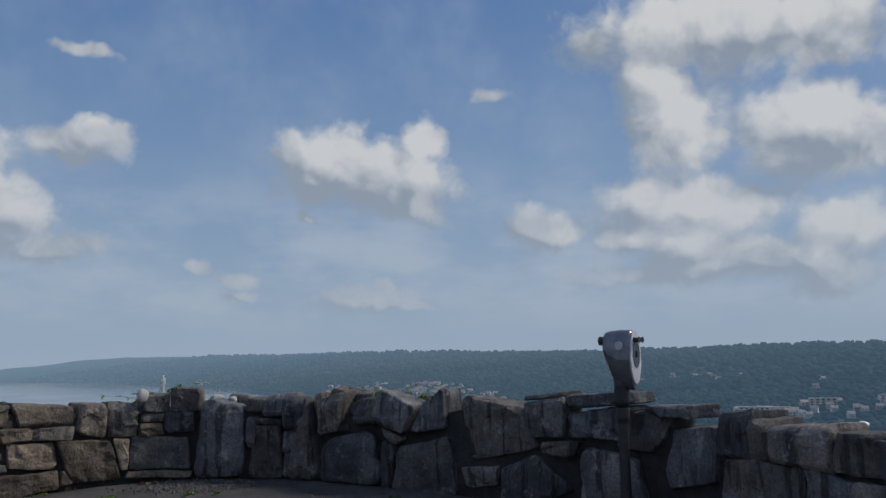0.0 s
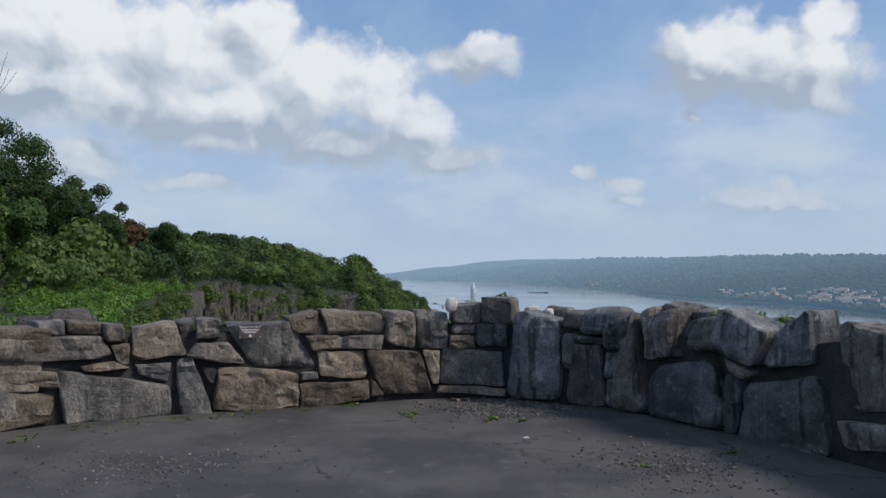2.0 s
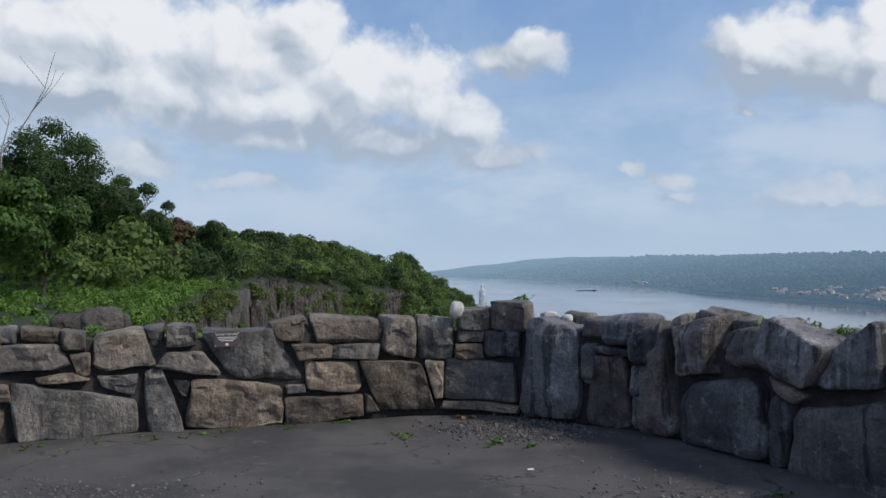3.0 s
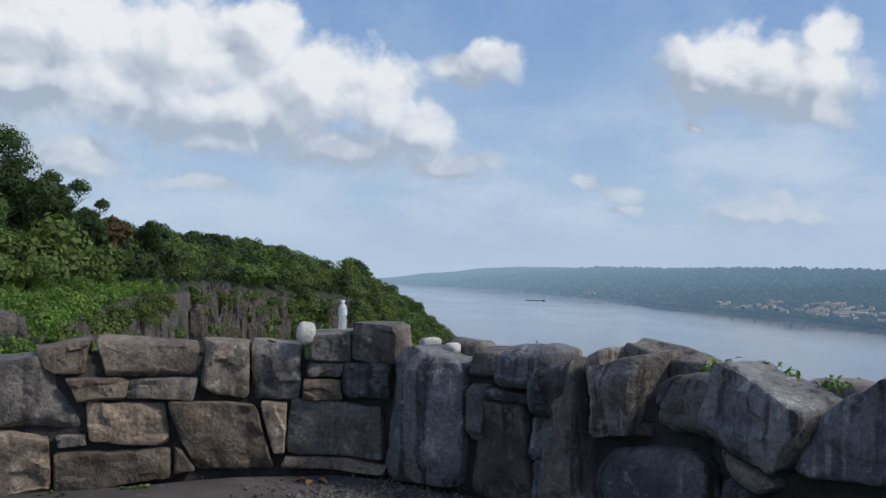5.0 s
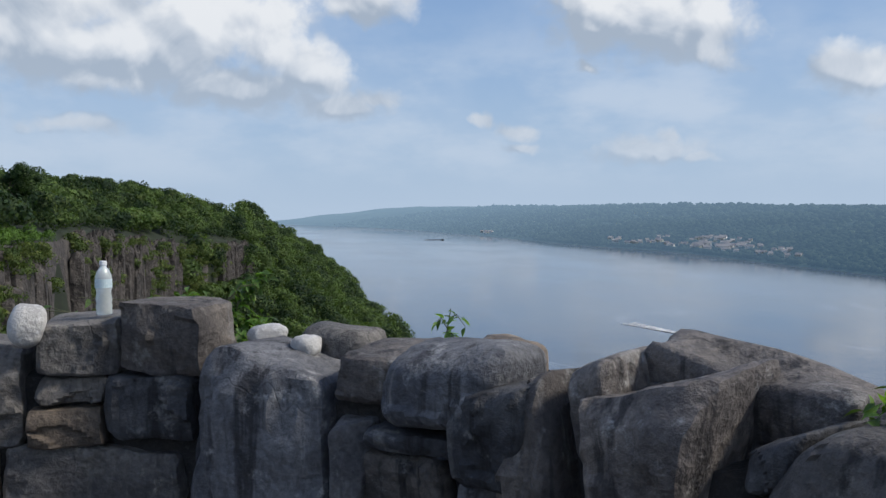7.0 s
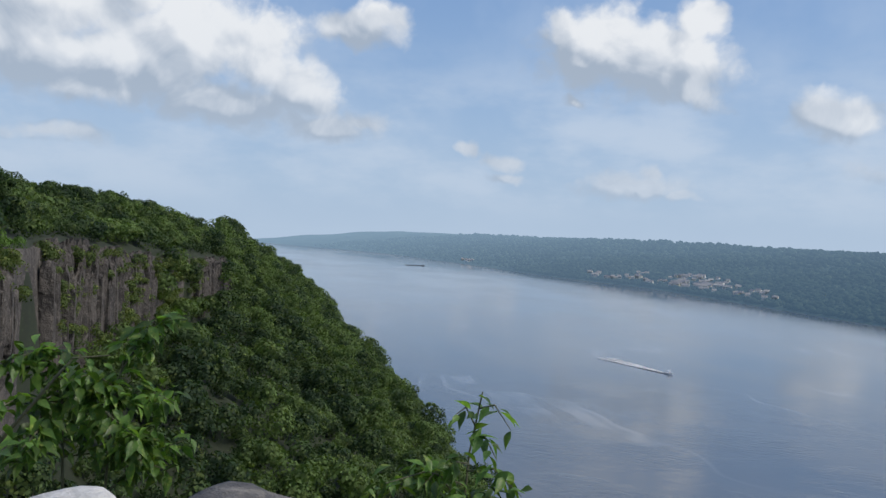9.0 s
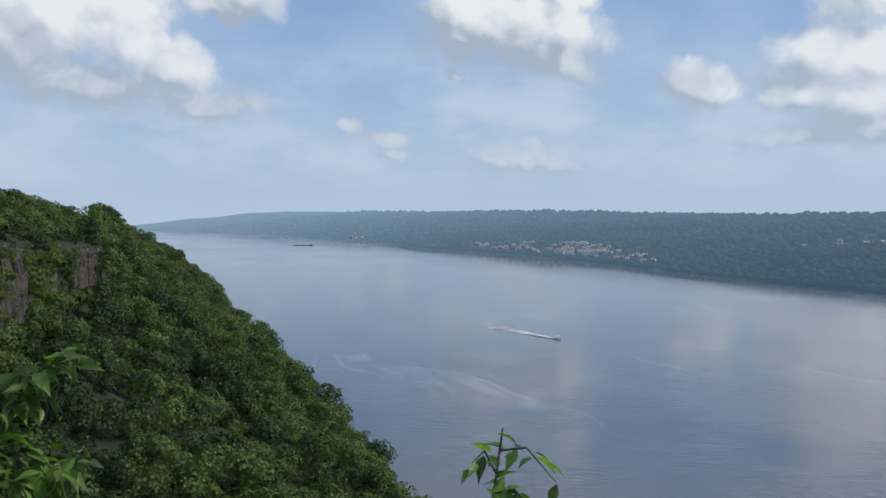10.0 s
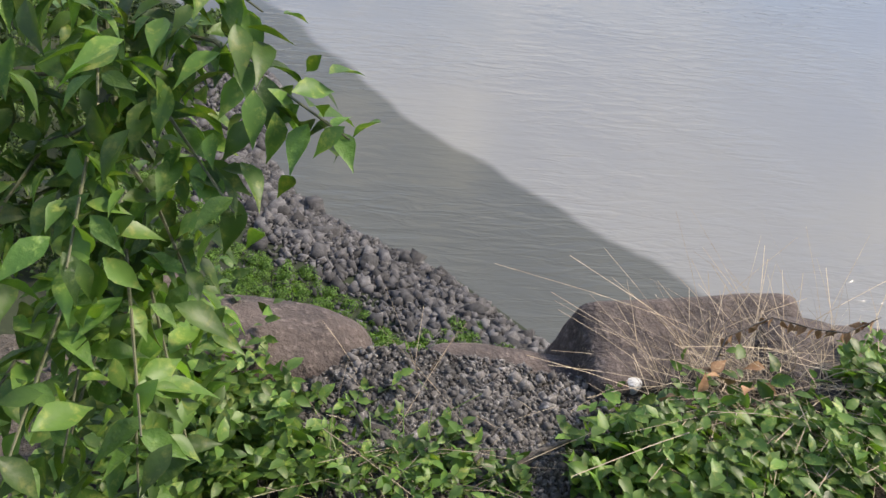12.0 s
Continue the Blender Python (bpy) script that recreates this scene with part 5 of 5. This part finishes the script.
sapling("leafy green young tree growing on the ledge", ((2.13, 10.28, -0.61), (2.11, 10.26, -0.11), (2.12, 10.24, 0.34), (2.15, 10.28, 0.67), (2.20, 10.32, 0.89)),
        ((0.93, (2.24, 10.06, 0.81), 7), (0.86, (2.09, 10.28, 0.81), 7), (0.8, (2.21, 10.11, 0.69), 9), (0.72, (1.96, 10.16, 0.59), 9), (0.7, (2.26, 9.96, 0.61), 9), (0.62, (2.28, 9.76, 0.51), 14),
         (0.66, (1.81, 10.11, 0.61), 10), (0.6, (2.01, 9.91, 0.57), 10), (0.55, (2.13, 9.81, 0.41), 10), (0.55, (1.73, 10.01, 0.51), 11), (0.5, (1.91, 9.81, 0.41), 11), (0.45, (2.06, 9.76, 0.27), 10),
         (0.45, (1.71, 9.86, 0.34), 11), (0.4, (1.83, 9.71, 0.19), 10), (0.38, (1.99, 9.71, 0.09), 9), (0.35, (1.66, 9.76, 0.14), 10), (0.5, (1.71, 10.26, 0.49), 9), (0.6, (1.96, 10.36, 0.59), 8), (0.5, (1.81, 9.96, 0.34), 9), (0.42, (1.91, 9.62, 0.29), 11), (0.4, (1.76, 9.64, 0.29), 11), (0.3, (1.89, 9.66, 0.04), 10), (0.3, (1.73, 9.66, 0.01), 10)), 1.2, 2, 0.95, 4.5)
sapling("leafy green sapling at the foot of the wall", ((0.83, 10.56, -0.61), (0.81, 10.56, 0.19), (0.83, 10.58, 0.69), (0.86, 10.61, 0.94)),
        ((0.95, (1.04, 10.64, 1.12), 12), (0.8, (1.06, 10.56, 0.79), 10), (0.7, (0.61, 10.56, 0.89), 9), (0.6, (1.01, 10.46, 0.69), 9), (0.75, (0.56, 10.66, 0.99), 9), (0.5, (1.11, 10.61, 0.64), 9), (0.85, (0.71, 10.46, 0.89), 8)), 2.0, 5, 0.95, 5.0, 1.2)
sapling("spreading leafy shrub behind the wall top", ((0.72, 10.5, -0.5), (0.68, 10.55, 0.4), (0.64, 10.65, 0.75), (0.61, 10.7, 0.95)),
        ((0.9, (0.42, 10.6, 0.92), 10), (0.8, (0.85, 10.55, 0.82), 10), (0.7, (0.4, 10.4, 0.75), 10), (0.7, (0.95, 10.4, 0.7), 10), (0.6, (0.6, 10.3, 0.68), 10), (0.55, (0.9, 10.7, 0.6), 9), (0.5, (0.3, 10.5, 0.6), 9), (0.5, (1.05, 10.5, 0.55), 9)), 2.0, 15, 0.95, 5.0, 1.2)
sapling("small leafy vine along the wall top", ((2.56, 7.0, 0.98), (2.70, 6.86, 1.02), (2.82, 6.68, 1.02), (2.98, 6.42, 0.98)), ((0.3, (2.68, 6.78, 1.07), 9), (0.5, (2.78, 6.62, 1.07), 10), (0.7, (2.88, 6.5, 1.06), 9), (0.15, (2.6, 6.9, 1.07), 8), (0.9, (3.05, 6.35, 1.05), 8)), 2.4, 9, 0.6, 2.5, 1.5)
sapling("thin leafy weed behind the corner of the wall", ((0.55, 9.5, 0.1), (0.62, 9.45, 0.7), (0.95, 9.4, 1.12)), ((0.9, (1.05, 9.42, 1.15), 5), (0.8, (0.2, 9.45, 1.1), 5), (0.6, (0.0, 9.5, 1.06), 5), (0.7, (-0.25, 9.45, 1.07), 5)), 1.0, 12, 0.8)

# weeds, gravel and litter on the paving
tufts([(-2.2, 7.72, 0.0, 0.35), (-2.6, 7.68, 0.0, 0.4), (-3.0, 7.5, 0.0, 0.45), (-3.4, 7.3, 0.0, 0.4), (-3.7, 6.85, 0.0, 0.5), (-1.9, 7.95, 0.0, 0.3), (-0.28, 7.75, 0.01, 0.35), (0.55, 7.45, 0.01, 0.35),
       (0.8, 7.35, 0.01, 0.2), (-1.4, 8.15, 0.0, 0.3), (-0.9, 8.4, 0.0, 0.25), (1.5, 5.6, 0.01, 0.15), (2.3, 5.9, 0.01, 0.25)], "paving_weeds", "small tufts of grass and weeds along the wall foot", COVER_M, 0.03, 190, 0.2, 0.07)
m = 2600
gx = np.concatenate([tal_rng.normal(1.0, 0.42, m), tal_rng.normal(-2.35, 0.5, 900), tal_rng.normal(1.75, 0.35, 700)])
gy = np.concatenate([tal_rng.normal(8.05, 0.28, m), tal_rng.normal(5.9, 0.35, 900), tal_rng.normal(5.7, 0.45, 700)])
ok = gy < 8.7 - np.clip(gx - 0.9, 0, 9) * 1.1
rubble(gx[ok], gy[ok], gx[ok] * 0 + 0.014, np.abs(tal_rng.normal(size=ok.sum())) * 0.004 + 0.0045, "paving_gravel", "loose pale gravel scattered on the asphalt", GRAVEL, "gravel")
wrapper = box("litter", (0.05, 0.03, 0.008), (0, 0, 0.004), WHITE_P, bevel=0.002)
wrapper.matrix_world = pose(0.75, 6.55, 0.02, 0, 0, 20)
tagged(wrapper, "small white scrap of litter on the asphalt", "litter")
RUSTLEAF = material("dead_leaf", ((0.20, 0.10, 0.045), (0.30, 0.17, 0.08), (0.42, 0.28, 0.15)), 0.7, 12.0, 0.1, 60.0)
dead = leaf_mesh("dead_leaf", 0.09, 0.06, 77)
dead.materials[0] = RUSTLEAF
for q in range(4):
    ob = tagged(new("dead_leaf", dead), "curled orange dead leaf at the wall foot", "leaf", "dead leaves")
    ob.matrix_world = pose(0.2 + q * 0.045, 8.52 + 0.03 * (q % 2), 0.03, 0, 0, q * 80)

for q in range(9):
    ob = tagged(new("dead_leaf", dead), "curled pale brown dead leaf caught in dry stems", "leaf", "dead leaves")
    ob.matrix_world = pose(3.34 + 0.05 * q * math.cos(q * 2.0) * 0.6, 9.58 - 0.03 * (q % 4), -0.46 + 0.025 * (q % 3), 40 * (q % 3), 25 * (q % 2), q * 67) @ Matrix.Diagonal((0.6, 0.6, 0.6, 1))

for q in range(26):
    f = 1.2 + q * 0.185
    spot_on = path[int(f)].lerp(path[min(int(f) + 1, 6)], f % 1)
    ob = new("withered_leaf", dead)
    ob.parent = dry_stalk
    ob.matrix_local = pose(*spot_on, -60 - 20 * (q % 3), 15 * (q % 4), q * 73) @ Matrix.Diagonal((0.35, 0.4, 0.4, 1))

# ---- boat, wake and barge ----
HULL = material("white_hull", ((0.70, 0.70, 0.70), (0.76, 0.76, 0.76), (0.8, 0.8, 0.8)), 0.35, 1.0, 0.0, 8.0)
DARKP = material("dark_paint", ((0.03, 0.03, 0.035), (0.045, 0.045, 0.05), (0.06, 0.06, 0.065)), 0.5, 1.0, 0.0, 8.0)
FOAM = material("foam", ((0.72, 0.74, 0.75), (0.80, 0.81, 0.82), (0.86, 0.86, 0.87)), 0.8, 0.3, 0.2, 2.0)
boat = tagged(new("motorboat"), "small white motorboat with white canopy under way", "boat")
boat.matrix_world = pose(292, 579, WATER, 0, 0, -164)
bm = bmesh.new()
hull_rings = []
for t, w, hb, ht in ((-4.2, 1.25, -0.2, 0.9), (-1.5, 1.35, -0.3, 0.95), (1.5, 1.2, -0.25, 1.1), (3.2, 0.7, 0.0, 1.3), (4.4, 0.05, 0.5, 1.5)):
    hull_rings.append([bm.verts.new(c) for c in ((-w, t, ht), (-w * 0.75, t, hb), (w * 0.75, t, hb), (w, t, ht))])
for a, c in zip(hull_rings, hull_rings[1:]):
    for j in range(4):
        bm.faces.new((a[j], a[(j + 1) % 4], c[(j + 1) % 4], c[j]))
bm.faces.new(hull_rings[0])
bm.faces.new(hull_rings[-1][::-1])
bmesh.ops.recalc_face_normals(bm, faces=bm.faces)
part("hull", bm, HULL, boat)
box("console", (1.2, 1.4, 1.0), (0, 0.2, 1.5), HULL, boat, bevel=0.1)
box("canopy", (2.0, 2.4, 0.12), (0, 0.0, 2.7), HULL, boat, "white canopy", bevel=0.04)
for sx in (-0.9, 0.9):
    for sy in (-1.0, 1.0):
        box("post", (0.06, 0.06, 1.7), (sx, sy, 1.85), DARKP, boat)
box("outboard_motor", (0.5, 0.6, 1.2), (0, -4.4, 0.7), DARKP, boat, "dark outboard motor", bevel=0.08)
wr = np.random.default_rng(8)
wv = []
for side, width in ((-1, 0.9), (-0.4, 1.2), (0.4, 1.2), (1, 0.9)):
    for q in range(110):
        t = q / 110
        back = 3.0 + t * 74
        off = side * (0.8 + t * 6.0) + wr.normal(0, 0.2)
        ln, w = wr.uniform(1.2, 3.0), width * 1.3 * (1 - 0.7 * t) * wr.uniform(0.6, 1.0) + 0.25
        wv += [(off - w, -back - ln, 0.2), (off + w, -back - ln, 0.2), (off + w, -back + ln, 0.25 + 0.3 * (1 - t)), (off - w, -back + ln, 0.25)]
wv = np.array(wv)
wake = mesh_from("wake", wv, quads(wv), FOAM)
wake.matrix_world = boat.matrix_world.copy()
tagged(wake, "white foaming wake trailing behind the boat", "wake", kind="stuff")
barge = tagged(new("barge"), "long low dark barge far out on the river", "barge")
barge.matrix_world = pose(381, 2405, WATER, 0, 0, 78)
box("hull", (9, 60, 1.4), (0, 0, 0.5), DARKP, barge, bevel=0.4)
box("deckhouse", (5, 5, 2), (0, -24, 2.2), DARKP, barge, bevel=0.2)

# ---- houses on the far bank ----
HOUSE_W = [material("house_wall", ((0.5 * k, 0.5 * k, 0.5 * j), (0.62 * k, 0.6 * k, 0.58 * j), (0.7 * k, 0.7 * k, 0.68 * j)), 0.8, 0.3, 0.0, 2.0) for k, j in ((1.25, 1.25), (1.1, 1.0), (0.75, 0.7))]
ROOF_M = material("house_roof", ((0.26, 0.26, 0.27), (0.34, 0.34, 0.35), (0.42, 0.42, 0.43)), 0.85, 0.3, 0.0, 2.0)
GLASS_M = material("house_window", ((0.03, 0.035, 0.04), (0.04, 0.045, 0.05), (0.05, 0.06, 0.07)), 0.2, 1.0, 0.0, 5.0)


def house(mat, w, l, h, label):
    root = tagged(new("house"), label, "house", "houses across the river")
    box("wall", (w, l, h), (0, 0, h / 2 - 1), mat, root)
    bm = bmesh.new()
    c = [bm.verts.new(p) for p in ((-w * 0.56, -l * 0.53, h - 1), (w * 0.56, -l * 0.53, h - 1), (w * 0.56, l * 0.53, h - 1), (-w * 0.56, l * 0.53, h - 1), (0, -l * 0.53, h + w * 0.32), (0, l * 0.53, h + w * 0.32))]
    for f in ((0, 1, 4), (1, 2, 5, 4), (2, 3, 5), (3, 0, 4, 5), (3, 2, 1, 0)):
        bm.faces.new([c[q] for q in f])
    part("roof", bm, ROOF_M, root)
    for q in range(3):
        for s in (0.3, 0.68):
            box("window", (0.15, l * 0.14, h * 0.16), (-w / 2 - 0.05, (q - 1) * l * 0.3, h * s - 1), GLASS_M, root)
    return root


models = [house(HOUSE_W[0], 6, 9, 6, "white two-storey house among trees across the river"), house(HOUSE_W[1], 6, 8, 5, "tan house with grey roof across the river"),
          house(HOUSE_W[0], 7, 17, 6, "long pale building with grey roof across the river"), house(HOUSE_W[2], 7, 10, 6, "brown brick house across the river")]
hr = random.Random(4)
spots = []
for y0, sy, x0, sx, count in ((1640, 110, 80, 60, 46), (1880, 90, 70, 45, 20), (1500, 60, 60, 35, 14), (1330, 60, 55, 25, 10), (640, 90, 110, 60, 36), (760, 40, 60, 20, 6), (480, 60, 90, 40, 10), (1000, 200, 330, 60, 9), (2750, 60, 25, 12, 8)):
    for q in range(count):
        y = y0 + hr.uniform(-sy, sy)
        spots.append((float(far_shore(y)) + max(8, x0 + hr.uniform(-sx, sx)), y))
for q, (x, y) in enumerate(spots):
    m = pose(x, y, float(hills(np.array(x), np.array(y))) + 1.5, 0, 0, hr.uniform(20, 70))
    if q < 4:
        models[q].matrix_world = m
    else:
        copy_thing(models[hr.choice((0, 0, 0, 1, 2, 3))], m)

# ---- the far waterfront ----
mud = mesh_from("mudflat", [(float(far_shore(y)) + w * (0.4 + 0.6 * math.sin((y - 430) / 260 * math.pi)), y, WATER + h) for y in np.linspace(430, 690, 50) for w, h in ((-16, -0.2), (-6, 0.9), (14, 1.6), (24, 0.5))],
                [(4 * j + q, 4 * j + 4 + q, 4 * j + 5 + q, 4 * j + 1 + q) for j in range(49) for q in range(3)], material("pale_sand", ((0.22, 0.20, 0.17), (0.30, 0.28, 0.24), (0.38, 0.36, 0.32)), 0.9, 0.05, 0.2, 0.6, coords="World"))
tagged(mud, "pale strip of sand along the far waterfront", "sand", kind="structure")


def apartment(place, length, depth, storeys, turn, label, mat):
    """A long flat-roofed block with rows of windows."""
    root = tagged(new("apartment_building"), label, "building", "blocks across the river")
    h = storeys * 3.1
    box("wall", (depth, length, h), (0, 0, h / 2 - 1), mat, root)
    box("roof", (depth + 1, length + 1, 0.8), (0, 0, h - 0.6), ROOF_M, root)
    bays = int(length / 6)
    for f in range(storeys):
        for q in range(bays):
            box("window", (0.2, 3.2, 1.5), (-depth / 2 - 0.06, (q + 0.5) * length / bays - length / 2, f * 3.1 + 0.8), GLASS_M, root)
    root.matrix_world = pose(*place, 0, 0, turn)
    return root


def on_far_bank(y, back):
    x = float(far_shore(y)) + back
    return x, y, float(hills(np.array(x), np.array(y))) + 1.0


apartment(on_far_bank(744, 66), 64, 14, 3, 45, "long white waterfront apartment block across the river", HOUSE_W[0])
apartment(on_far_bank(700, 120), 34, 12, 4, 40, "tan brick apartment block across the river", HOUSE_W[1])
apartment(on_far_bank(640, 150), 30, 12, 4, 48, "pale apartment block on the far slope", HOUSE_W[0])
dome = part("storage_dome", turned_mesh(((8.0, 0.0), (8.0, 2.0), (7.2, 4.6), (5.4, 6.6), (2.8, 7.8), (0.3, 8.2)), 28), HULL, smooth=True)
dome.matrix_world = pose(*on_far_bank(600, 12))
tagged(dome, "white domed storage building on the far waterfront", "dome")

# woods on the far bank, crown by crown, with clearings round the houses
far_rng = np.random.default_rng(17)
m = 17000
ys = np.concatenate([far_rng.uniform(-500, 2300, m), far_rng.uniform(2300, 4300, 4000)])
back = np.concatenate([far_rng.uniform(0, 1, 9000) ** 1.5 * 330 + 6, far_rng.uniform(0, 1, m - 9000 + 4000) * 950 + 6])
xs = far_shore(ys) + back
homes = np.array(spots)
gap = np.min(np.hypot(xs[:, None] - homes[None, :, 0], ys[:, None] - homes[None, :, 1]), axis=1)
ok = gap > 13
xs, ys, back = xs[ok], ys[ok], back[ok]
m = len(xs)
gold = (1 + 5 ** 0.5) / 2
ico = np.array([(0, a, c * gold) for a in (-1, 1) for c in (-1, 1)] + [(a, c * gold, 0) for a in (-1, 1) for c in (-1, 1)] + [(c * gold, 0, a) for a in (-1, 1) for c in (-1, 1)], float) / 1.9
near_pairs = np.linalg.norm(ico[:, None] - ico[None], axis=-1)
side = near_pairs[near_pairs > 0.1].min() * 1.05
tris = [(i, j, q) for i in range(12) for j in range(i + 1, 12) for q in range(j + 1, 12) if max(near_pairs[i, j], near_pairs[j, q], near_pairs[i, q]) < side]
tris = np.array([t if np.dot(np.cross(ico[t[1]] - ico[t[0]], ico[t[2]] - ico[t[0]]), ico[t[0]]) > 0 else (t[0], t[2], t[1]) for t in tris])
size = far_rng.uniform(4.0, 8.5, m) * np.interp(back, [0, 300, 900], [0.8, 1.1, 1.5])
v = ico[None] * far_rng.uniform(0.75, 1.25, (m, 12, 1)) * (size[:, None] * np.array([1.0, 1.0, 0.85]))[:, None, :]
v = v + np.stack([xs, ys, hills(xs, ys) + size * 0.35], -1)[:, None, :]
f = tris[None] + (np.arange(m) * 12)[:, None, None]
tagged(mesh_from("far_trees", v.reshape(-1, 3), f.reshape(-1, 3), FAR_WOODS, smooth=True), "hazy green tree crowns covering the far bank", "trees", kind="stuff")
